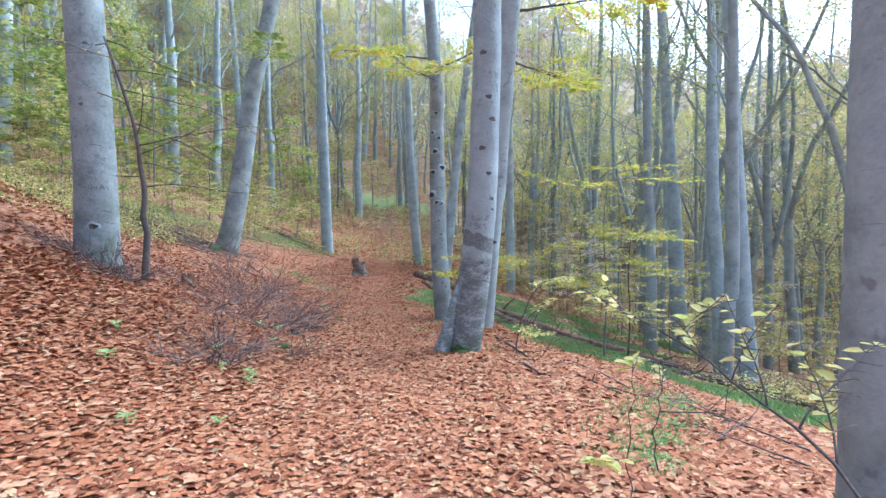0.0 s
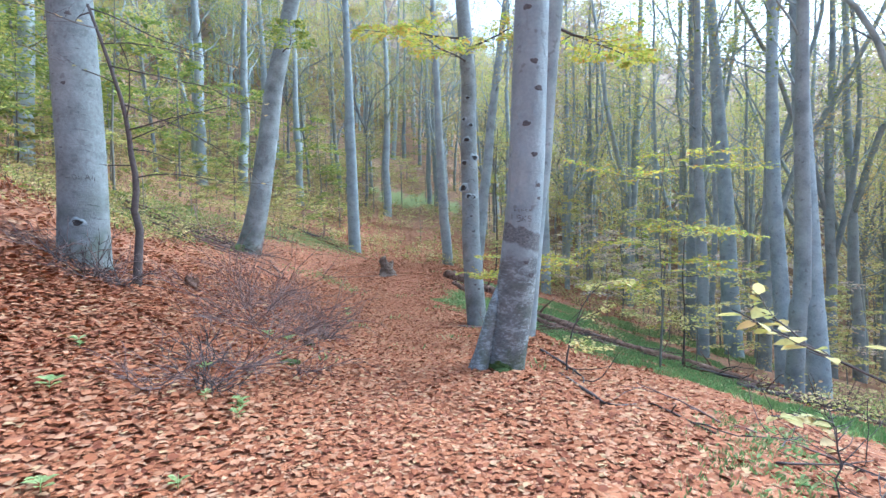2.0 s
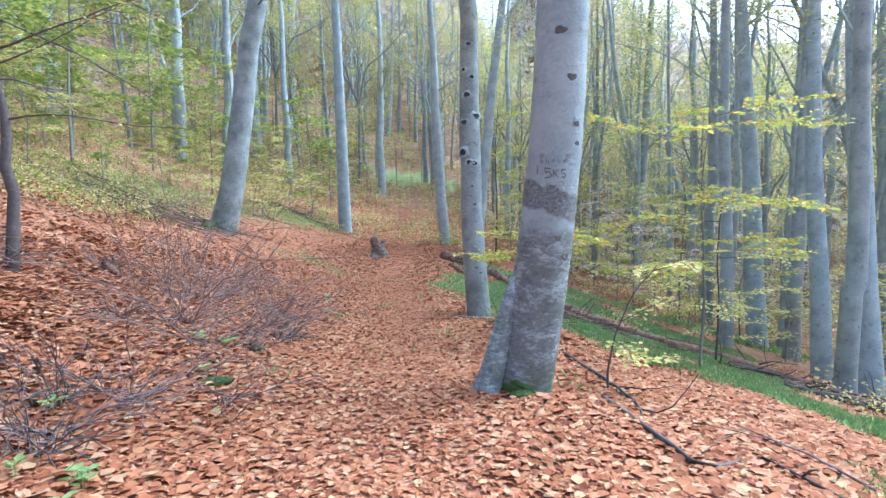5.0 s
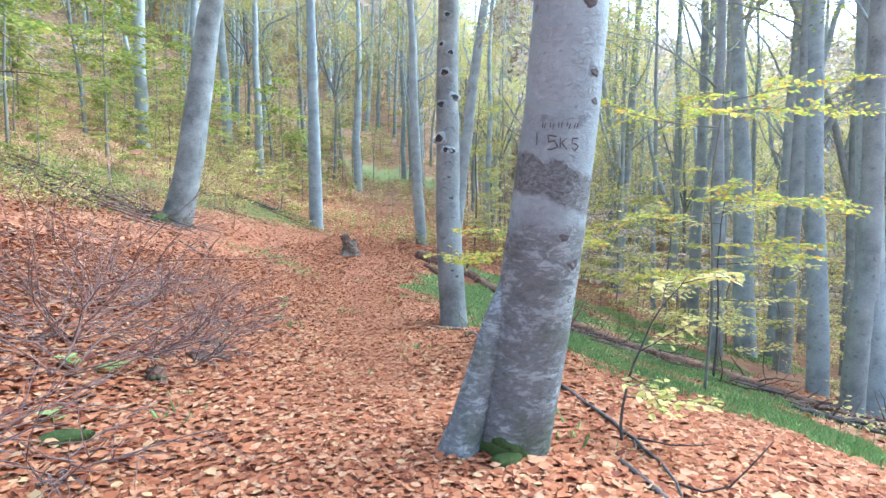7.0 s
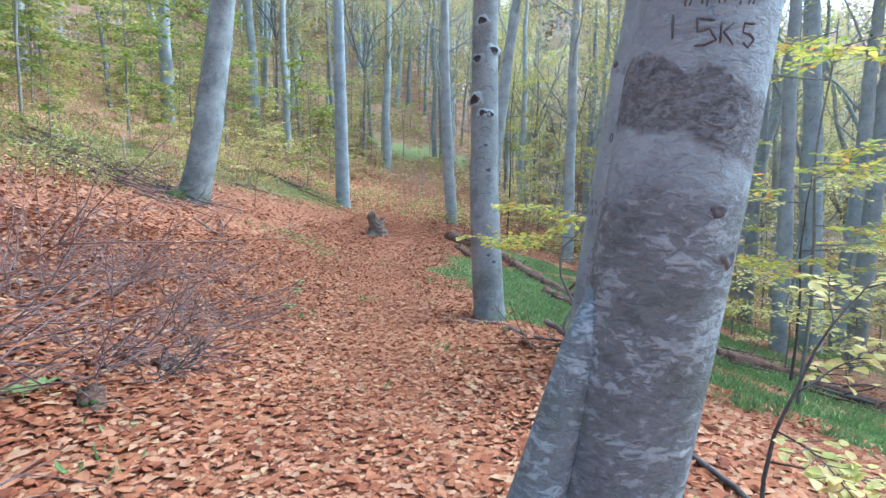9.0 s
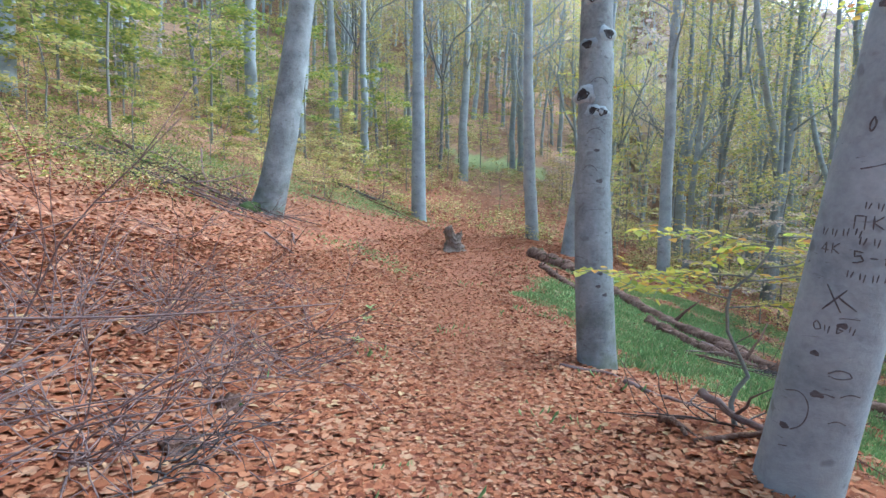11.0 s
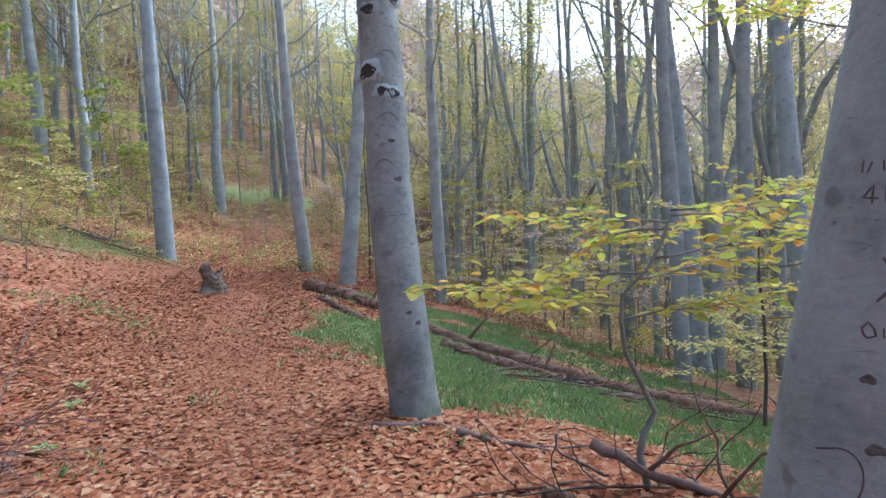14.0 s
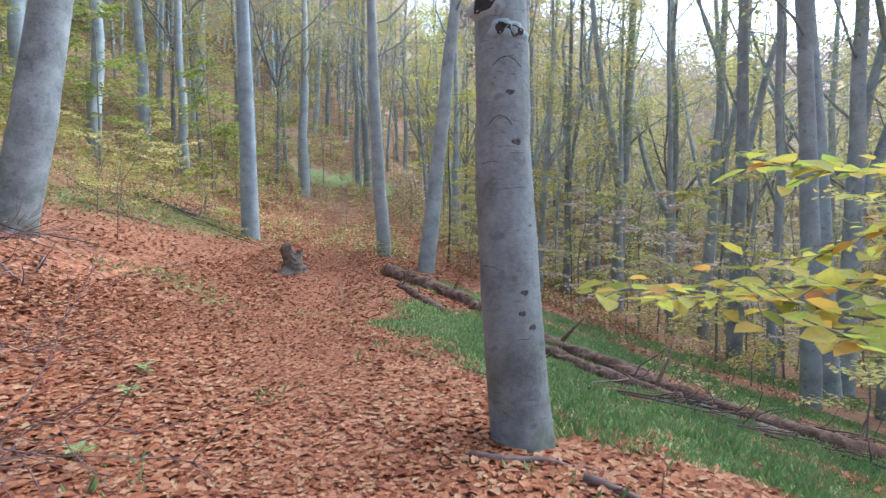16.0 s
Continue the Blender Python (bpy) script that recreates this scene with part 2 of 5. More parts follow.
# ---- the lie of the land ----
PATH_Y = [-40, -10, 0, 5, 9, 11, 13.5, 19, 28, 33, 40, 44, 58, 70, 120, 330]
PATH_Z = [2.5, 0.75, 0.36, 0.16, 0.02, -0.2, -0.42, -0.52, -0.2, 0.0, 0.35, 1.0, 5.6, 10.5, 34, 95]
LINE_Y = [-40, 0, 5, 9, 12, 15, 20, 28, 40, 60, 330]
LINE_X = [0.2, -0.1, -0.35, -0.6, -1.0, -1.6, -2.9, -3.6, -4.3, -6, -6]


def smooth(a, b, v):
    u = np.clip((v - a) / (b - a), 0, 1)
    return u * u * (3 - 2 * u)


def rounded(v, ys, zs, w=1.2):
    """Straight pieces between the given heights, with the bends eased over w metres."""
    return sum(np.interp(v + k * w, ys, zs) for k in (-1, -0.5, 0, 0.5, 1)) / 5


def line_x(y):
    return rounded(y, LINE_Y, LINE_X, 1.5)


def ground_z(x, y):
    """Height of the ground: a footpath along a hillside that rises on its left and falls on its right to a valley, with a hill beyond."""
    x, y = np.asarray(x, float), np.asarray(y, float)
    s = x - line_x(y)
    along = rounded(y, PATH_Y, PATH_Z)
    capped = np.minimum(along, 0.6)
    keep = 1 - smooth(0, 16, s)
    z = capped + (along - capped) * keep
    left, right = np.maximum(-s - 0.9, 0), np.maximum(s - 0.8, 0)
    left = np.minimum(left, 60)
    z = z + (0.52 - 0.10 * smooth(9, 18, y)) * (np.sqrt(left ** 2 + 1.44) - 1.2)
    z = z - 0.27 * (np.sqrt(right ** 2 + 2.25) - 1.5) + 0.27 * np.maximum(right - 45, 0)
    far = np.maximum(np.hypot(x, y) - 72, 0) * smooth(-6, 22, x)
    z = z + (0.66 - 0.27 * smooth(22, 75, x)) * np.minimum(far, 150)
    z = z + 0.28 * np.exp(-((x - 0.85) ** 2 / 0.5 + (y - 11.6) ** 2 / 1.6))
    return z


def bumps(x, y):
    return 0.035 * np.sin(1.7 * x + 0.6 * y) * np.sin(1.3 * y - 0.4 * x) + 0.018 * np.sin(4.1 * x + 1.3) * np.sin(3.7 * y)


def land(x, y):
    return ground_z(x, y) + bumps(np.asarray(x, float), np.asarray(y, float))


def strip(x, y, line, width):
    """1 on a line of the plan, falling to 0 at width."""
    best = np.full(np.shape(x), 9e9)
    for (ax, ay), (bx, by) in zip(line, line[1:]):
        dx, dy = bx - ax, by - ay
        u = np.clip(((x - ax) * dx + (y - ay) * dy) / (dx * dx + dy * dy), 0, 1)
        best = np.minimum(best, np.hypot(x - ax - u * dx, y - ay - u * dy))
    ragged = 0.3 * np.sin(2.1 * x + 1.3 * y) * np.sin(1.7 * y - 0.8 * x + 1) + 0.2 * np.sin(5.3 * x) * np.sin(4.7 * y)
    return np.clip(1.3 - best / width + ragged, 0, 1)


TURF = [
    ([(0.0, 20.6), (0.7, 18.0), (1.5, 16.0), (3.0, 14.2), (4.4, 12.6), (5.0, 10.6), (5.6, 8.5)], 1.3),
    ([(0.4, 22), (1.7, 19.3), (3.5, 17.4), (5.5, 15.5)], 1.5),
    ([(0.4, 26.6), (4, 26), (7, 24.7), (11, 24.5)], 1.3),
    ([(2.4, 23.2), (4.4, 21.8), (6.6, 20.6)], 1.3),
    ([(-9, 56), (-4, 57)], 3.0),
]


def turf(x, y):
    x, y = np.asarray(x, float), np.asarray(y, float)
    return np.max([strip(x, y, line, w) for line, w in TURF], axis=0)


# ---- mesh helpers ----
def fast_mesh(name, verts, quads):
    me = bpy.data.meshes.new(name)
    verts, quads = np.asarray(verts, np.float32), np.asarray(quads, np.int32)
    me.vertices.add(len(verts))
    me.vertices.foreach_set("co", verts.ravel())
    me.loops.add(quads.size)
    me.loops.foreach_set("vertex_index", quads.ravel())
    me.polygons.add(len(quads))
    me.polygons.foreach_set("loop_start", np.arange(0, quads.size, quads.shape[1], dtype=np.int32))
    me.update(calc_edges=True)
    return me


def shade(me):
    me.polygons.foreach_set("use_smooth", np.ones(len(me.polygons), bool))
    return me


def part(name, me, material, parent=None, label=""):
    """A mesh object with one material, under its thing."""
    if not me.materials:
        me.materials.append(material)
    ob = new(name, me)
    if parent:
        ob.parent = parent
    return tagged(ob, label)


def thing(name, x, y, z, label, category, group="", kind="", turn=0.0):
    e = new(name)
    e.empty_display_size = 0.2
    e.matrix_world = pose(x, y, z, 0, 0, turn)
    return tagged(e, label, category, group, kind)


def unit(v):
    v = np.asarray(v, float)
    return v / np.maximum(np.linalg.norm(v, axis=-1, keepdims=True), 1e-9)


def leaves(at, ahead, up, length, width, fold=0.25, curl=0.15):
    """Many leaves, each two quads folded on the midrib: at: the stalk ends; ahead, up: their directions."""
    at, ahead = np.asarray(at, float), unit(ahead)
    side = unit(np.cross(ahead, up))
    up = np.cross(side, ahead)
    length, width = np.broadcast_to(length, len(at))[:, None], np.broadcast_to(width, len(at))[:, None]
    f, c = np.broadcast_to(fold, len(at))[:, None], np.broadcast_to(curl, len(at))[:, None]

    def p(u, v, h):
        return at + ahead * length * u + side * width * v + up * (f * width * abs(v) + c * length * h)
    v = np.stack([p(0, 0, 0), p(0.3, -0.5, 0.3), p(0.7, -0.38, 0.3), p(1, 0, -0.3), p(0.7, 0.38, 0.3), p(0.3, 0.5, 0.3)], 1).reshape(-1, 3)
    k = np.arange(len(at))[:, None] * 6
    q = np.concatenate([k + [0, 3, 2, 1], k + [0, 5, 4, 3]], 1).reshape(-1, 4)
    return v, q


def tube(line, radii, sides=8, wobble=0.0, seed=0, lobes=0.0, buttress=None, rough=0.0):
    """A round, closed, slightly uneven tube along a line of points. lobes: how far the foot spreads into root swellings."""
    line = np.asarray(line, float)
    n = len(line)
    tang = unit(np.gradient(line, axis=0))
    ref = np.array([1.0, 0, 0]) if abs(tang[0][0]) < 0.8 else np.array([0, 1.0, 0])
    a = unit(np.cross(tang, ref))
    b = np.cross(tang, a)
    th = np.linspace(0, 2 * np.pi, sides, endpoint=False)
    r = np.asarray(radii, float)[:, None] * np.ones((1, sides))
    g = np.random.default_rng(seed)
    if wobble:
        for k in (2, 3, 5):
            ph = g.uniform(0, 6.28, 2)
            r *= 1 + wobble / k * np.sin(k * th[None] + ph[0] + np.arange(n)[:, None] * (0.25 + 0.1 * k) + ph[1])
    if rough:
        lump = g.normal(0, 1, (n, sides))
        lump = (lump + np.roll(lump, 1, 1) + np.roll(lump, 1, 0) + np.roll(lump, -1, 1)) / 2
        r *= np.clip(1 + rough * lump, 0.4, 1.6)
    if lobes:
        h = line[:, 2] - line[0, 2]
        ph = g.uniform(0, 6.28)
        r *= 1 + lobes * np.exp(-h / 0.22)[:, None] * (0.55 + 0.45 * np.cos(5 * th + ph)[None]) + 0.04 * np.cos(3 * th + ph)[None] * np.exp(-h / 1.2)[:, None]
    if buttress:
        h = line[:, 2] - line[0, 2] - 0.5
        way, much, tall = buttress
        toward = np.cos(th)[None] * (a @ way)[:, None] + np.sin(th)[None] * (b @ way)[:, None]
        r *= 1 + much * np.exp(-np.maximum(h, 0) / tall)[:, None] * np.clip(toward, 0, 1) ** 3
    v = line[:, None] + r[:, :, None] * (np.cos(th)[None, :, None] * a[:, None] + np.sin(th)[None, :, None] * b[:, None])
    v = v.reshape(-1, 3)
    i, j = np.meshgrid(np.arange(n - 1), np.arange(sides), indexing="ij")
    j2 = (j + 1) % sides
    q = np.stack([i * sides + j, i * sides + j2, (i + 1) * sides + j2, (i + 1) * sides + j], -1).reshape(-1, 4)
    v = np.vstack([v, line[:1], line[-1:]])
    c0, c1 = len(v) - 2, len(v) - 1
    jj = np.arange(0, sides, 2)
    j1, j2 = (jj + 1) % sides, (jj + 2) % sides
    q = np.vstack([q, np.stack([np.full(len(jj), c0), j2, j1, jj], 1), np.stack([np.full(len(jj), c1), (n - 1) * sides + jj, (n - 1) * sides + j1, (n - 1) * sides + j2], 1)])
    return v, q


def joined(pieces):
    vs, qs, k = [], [], 0
    for v, q in pieces:
        vs.append(v)
        qs.append(np.asarray(q) + k)
        k += len(v)
    return np.vstack(vs), np.vstack(qs)


def wander(start, way, length, steps, g, bend=0.2, rise=0.0):
    """A crooked line from start."""
    p, d, out_ = np.array(start, float), unit(way), [np.array(start, float)]
    for _ in range(steps):
        d = unit(d + g.normal(0, bend, 3) + np.array([0, 0, rise]))
        p = p + d * length / steps
        out_.append(p.copy())
    return np.array(out_)


# ---- ground sheet ----
def stretched(lo, hi, n, centre, fine):
    u = np.linspace(-1, 1, n)
    w = np.sign(u) * (fine * abs(u) + (1 - fine) * abs(u) ** 3.2)
    return np.where(w < 0, centre + w * (centre - lo), centre + w * (hi - centre))


gx, gy = stretched(-260, 330, 330, 0, 0.06), stretched(-160, 420, 380, 12, 0.07)
X, Y = np.meshgrid(gx, gy)
Z = land(X, Y)
nx, ny = len(gx), len(gy)
i, j = np.meshgrid(np.arange(ny - 1), np.arange(nx - 1), indexing="ij")
quads = np.stack([i * nx + j, i * nx + j + 1, (i + 1) * nx + j + 1, (i + 1) * nx + j], -1).reshape(-1, 4)
me = shade(fast_mesh("ground", np.stack([X, Y, Z], -1).reshape(-1, 3), quads))
att = me.attributes.new("grass", "FLOAT", "POINT")
att.data.foreach_set("value", turf(X, Y).ravel().astype(np.float32))
att = me.attributes.new("trod", "FLOAT", "POINT")
att.data.foreach_set("value", (1 - smooth(0.35, 0.95, np.abs(X - line_x(Y)))).ravel() * (1 - smooth(24, 33, Y)).ravel().astype(np.float32))
wild = smooth(4.0, 9, np.abs(X - line_x(Y))) * 0.6 + smooth(40, 54, Y) * 0.85
att = me.attributes.new("wild", "FLOAT", "POINT")
att.data.foreach_set("value", np.clip(wild, 0, 1).ravel().astype(np.float32))
ground_ob = tagged(part("ground", me, GROUND), "forest floor of rust-brown leaf litter and mossy turf", "ground", kind="structure")


# ---- fallen leaves and grass ----
def litter(name, n, box, size, label):
    x0, x1, y0, y1 = box
    x, y = rng.uniform(x0, x1, n), rng.uniform(y0, y1, n)
    keep = rng.random(n) > np.clip(turf(x, y) * 1.6 - 0.25, 0, 0.93)
    x, y = x[keep], y[keep]
    n = len(x)
    z = land(x, y) + rng.uniform(0.002, 0.02, n)
    a = rng.uniform(0, 2 * np.pi, n)
    ahead = np.stack([np.cos(a), np.sin(a), rng.normal(0, 0.10, n)], 1)
    up = np.stack([rng.normal(0, 0.17, n), rng.normal(0, 0.17, n), np.ones(n)], 1)
    onpath = 1 - smooth(0.3, 1.0, np.abs(x - line_x(y)))
    ln = size * rng.uniform(0.45, 1.35, n) * (1 - 0.25 * onpath)
    v, q = leaves(np.stack([x, y, z], 1), ahead, up, ln, ln * rng.uniform(0.6, 0.95, n), rng.uniform(-0.35, 0.5, n), rng.uniform(-0.3, 0.35, n))
    return tagged(part(name, fast_mesh(name, v, q), LITTER), label, "fallen leaves", kind="stuff")


litter("fallen_leaves", 135000, (-5.5, 4.0, 0.5, 11.5), 0.067, "rust-brown beech leaves strewn thick on the path")
litter("fallen_leaves", 105000, (-6.5, 4.0, 11.5, 20.5), 0.067, "rust-brown beech leaves strewn thick on the path")
litter("fallen_leaves", 36000, (-12, 8, 20.5, 40), 0.10, "brown leaves covering the hollow further on")
litter("fallen_leaves", 26000, (-6.5, 1, 20.5, 33), 0.085, "rust-brown leaves on the path beyond the log")
litter("fallen_leaves", 14000, (-10, 4, 33, 48), 0.12, "brown leaves at the foot of the hillside")
litter("fallen_leaves", 24000, (-12, -5.5, 3, 20.5), 0.09, "brown leaves on the rising bank")
litter("fallen_leaves", 20000, (4.0, 14, 3, 20.5), 0.09, "brown leaves on the falling slope")


def grass(n):
    x, y = rng.uniform(-3, 12, n * 3), rng.uniform(4, 29, n * 3)
    keep = (y > 8) & (rng.random(n * 3) < np.clip(turf(x, y) * 1.5 - 0.15 + 0.25 * np.sin(2.3 * x + y) * np.sin(1.9 * y), 0, 1) ** 1.3)
    x, y = x[keep][:n], y[keep][:n]
    k = len(x)
    a = rng.uniform(0, 2 * np.pi, k)
    ahead = np.stack([np.cos(a) * 0.75, np.sin(a) * 0.75, np.ones(k)], 1)
    up = np.stack([np.cos(a), np.sin(a), np.zeros(k)], 1)
    tuft = np.clip(0.5 + 0.6 * np.sin(3.1 * x + 1.7 * y) * np.sin(2.7 * y - 1.1 * x) + 0.4 * np.sin(7.3 * x) * np.sin(6.1 * y + 1), 0, 1)
    ln = rng.uniform(0.04, 0.10, k) * (0.7 + 0.9 * tuft)
    v, q = leaves(np.stack([x, y, land(x, y) - 0.005], 1), ahead, up, ln, ln * 0.06 + 0.004, 0.2, 0.3)
    return tagged(part("grass", fast_mesh("grass", v, q), GRASS), "short green grass growing beside the path", "grass", kind="stuff")


grass(150000)


def sparse_grass(n):
    """Thin tufts on the edge of the slope near the start."""
    u = rng.random(n)
    x, y = 1.45 + 1.3 * u + rng.normal(0, 0.22, n), 4.5 + 3.2 * u + rng.normal(0, 0.3, n)
    keep = np.sin(9 * x) * np.sin(8 * y) > -0.1
    x, y = x[keep], y[keep]
    k = len(x)
    a = rng.uniform(0, 2 * np.pi, k)
    ln = rng.uniform(0.03, 0.08, k)
    v, q = leaves(np.stack([x, y, land(x, y) - 0.005], 1), np.stack([np.cos(a) * 0.7, np.sin(a) * 0.7, np.ones(k)], 1), np.stack([np.cos(a), np.sin(a), np.zeros(k)], 1), ln, ln * 0.03 + 0.002, 0.2, 0.3)
    tagged(part("grass", fast_mesh("grass", v, q), GRASS), "sparse grass tufts among fallen leaves", "grass", kind="stuff")


sparse_grass(2600)


# ---- trees ----
def trunk_line(height, lean, curve=0.0, n=22, g=None, crook=0.0):
    h = np.concatenate([np.linspace(-0.5, 2.5, n // 2, endpoint=False), np.linspace(2.5, height, n - n // 2)])
    p = np.stack([lean[0] * h + curve * np.minimum(h, 6) ** 2, lean[1] * h, h], 1)
    if g is not None and crook:
        p[:, :2] += np.cumsum(g.normal(0, crook, (n, 2)) * np.minimum(np.gradient(h), 1.3)[:, None], 0) * smooth(0, 2, h)[:, None]
    return h, p


def trunk_mesh(name, radius, height, lean=(0, 0), curve=0.0, seed=0, sides=14, flare=0.5, crook=0.012, buttress=None):
    g = np.random.default_rng(seed)
    h, p = trunk_line(height, lean, curve, 26, g, crook)
    r = radius * np.clip(1 - h / (height * 1.15), 0.06, 1.1)
    return shade(fast_mesh(name, *tube(p, r, sides, 0.03, seed, flare, buttress))), h, p, r


def limbs_pieces(h, p, r, g, count, lowest, reach, thick=0.35):
    pieces, tips = [], []
    top = h[-1]
    for k in range(count):
        hh = lowest + (top - lowest) * (k + g.random()) / count * 0.95
        at = np.array([np.interp(hh, h, p[:, c]) for c in range(3)])
        rr = np.interp(hh, h, r)
        a = g.uniform(0, 2 * np.pi)
        ln = reach * g.uniform(0.6, 1.2) * (1.15 - 0.6 * (hh - lowest) / max(top - lowest, 1))
        ln_ = wander(at, (np.cos(a), np.sin(a), g.uniform(0.35, 1.1)), ln, 6, g, 0.16, 0.05)
        pieces.append(tube(ln_, np.linspace(rr * thick, 0.012, 7), 6))
        tips.append(ln_)
        for _ in range(2):
            m = g.integers(2, 6)
            s = wander(ln_[m], unit(ln_[m] - ln_[m - 1]) + g.normal(0, 0.6, 3), ln * 0.5, 4, g, 0.2, 0.02)
            pieces.append(tube(s, np.linspace(rr * thick * 0.4, 0.006, 5), 5))
            tips.append(s)
    return pieces, tips


def crown_mesh(name, tips, g, per, size):
    """Leaves in loose flat sprays along the outer half of every limb."""
    at = []
    for t in tips:
        u = g.uniform(0.35, 1.0, per) * (len(t) - 1)
        k = np.minimum(u.astype(int), len(t) - 2)
        base = t[k] + (t[k + 1] - t[k]) * (u - k)[:, None]
        at.append(base + g.normal(0, 1, (per, 3)) * np.array([0.45, 0.45, 0.16]))
    at = np.vstack(at)
    n = len(at)
    a = g.uniform(0, 2 * np.pi, n)
    ln = size * g.uniform(0.7, 1.3, n)
    v, q = leaves(at, np.stack([np.cos(a), np.sin(a), g.normal(-0.1, 0.25, n)], 1), np.stack([g.normal(0, 0.35, n), g.normal(0, 0.35, n), np.ones(n)], 1), ln, ln * 0.65)
    return fast_mesh(name, v, q)


TREE_LABEL = "tall smooth grey beech standing in leaf litter"


def beech(x, y, radius, height=22, lean=(0, 0), curve=0.0, seed=0, label=TREE_LABEL, bark=None, lowest=11.0, limbs=14, leaf=None, flare=0.5, reach=3.6, sides=18, per=45, buttress=None, forks=0):
    g = np.random.default_rng(seed + 100)
    e = thing("beech_tree", x, y, float(land(x, y)), label, "tree", "beech trees of the wood")
    me, h, p, r = trunk_mesh("trunk", radius, height, lean, curve, seed, sides, flare, 0.012 if sides != 14 else 0.045, buttress)
    part("trunk", me, bark or BARK, e)
    for k in range(forks):
        hh = g.uniform(3.5, 7.5)
        at = np.array([np.interp(hh, h, p[:, c]) for c in range(3)])
        a = g.uniform(0, 6.28)
        stem = wander(at, (math.cos(a) * 0.32, math.sin(a) * 0.32, 1), height - hh - 3, 12, g, 0.10, 0.05)
        part("fork_stem", shade(fast_mesh("fork_stem", *tube(stem, np.linspace(radius * 0.55, 0.04, 13), 10))), bark or BARK, e)
    pieces, tips = limbs_pieces(h, p, r, g, limbs, lowest, reach, 0.24)
    if sides == 14:
        tagged(part("branching", shade(fast_mesh("branching", *joined(pieces))), bark or BARK, e), kind="stuff")
    for k in range(0, len(pieces) if sides != 14 else 0, 3):
        limb = part("limb", shade(fast_mesh("limb", *pieces[k])), bark or BARK, e)
        for side in pieces[k + 1:k + 3]:
            part("side_branch", shade(fast_mesh("side_branch", *side)), bark or BARK, limb)
    tagged(part("crown", crown_mesh("crown", tips, g, per, 0.12), leaf or LEAF_GOLD, e, "thin autumn foliage"), kind="stuff")
    return e, (h, p, r)


# the ones beside the path, from the start onwards
tree_a, shape_a = beech(0.34, 8.6, 0.235, 24, (0.165, -0.05), -0.019, 1, "big leaning grey beech with rough dark foot and carved letters", BARK_FOOT, flare=0.5, sides=36, buttress=(np.array([-0.85, -0.3, 0.0]), 0.12, 0.3))
tree_x, shape_x = beech(0.75, 11.05, 0.20, 23, (0.08, -0.15), 0.0, 2, "leaning grey beech with initials carved into its bark", flare=0.4, sides=28)
tree_b, shape_b = beech(-0.05, 14.65, 0.232, 23, (-0.085, 0.06), 0.0098, 3, "grey beech with a column of dark branch scars", BARK_MOSSY_SHADED, flare=0.75, sides=24)
tree_c, shape_c = beech(-5.2, 8.8, 0.305, 25, (-0.01, 0.02), -0.008, 4, "thick grey beech on the bank with weathered carved marks", BARK_MOSSY_SHADED, flare=0.35, sides=24)
tree_d, shape_d = beech(-8.75, 21.8, 0.42, 25, (0.225, 0.04), -0.010, 5, "beech with a bent mossy foot on the bank", BARK_MOSSY_SHADED, flare=0.7, sides=20, buttress=(np.array([-0.9, -0.2, 0.0]), 0.45, 0.6))
beech(-7.55, 33.6, 0.37, 26, (-0.025, 0), 0, 6, sides=16)
beech(9.1, 17.1, 0.30, 25, (-0.03, 0.04), 0.0, 7, sides=18)
beech(9.5, 19.5, 0.27, 24, (0.02, 0.06), -0.006, 8, sides=16)
beech(10.0, 24.0, 0.36, 25, (-0.04, 0.06), 0.002, 9, sides=16)
beech(2.72, 3.9, 0.26, 22, (0.03, 0.02), 0, 10, "grey beech with wrinkled bark rings", flare=0.4, sides=24)
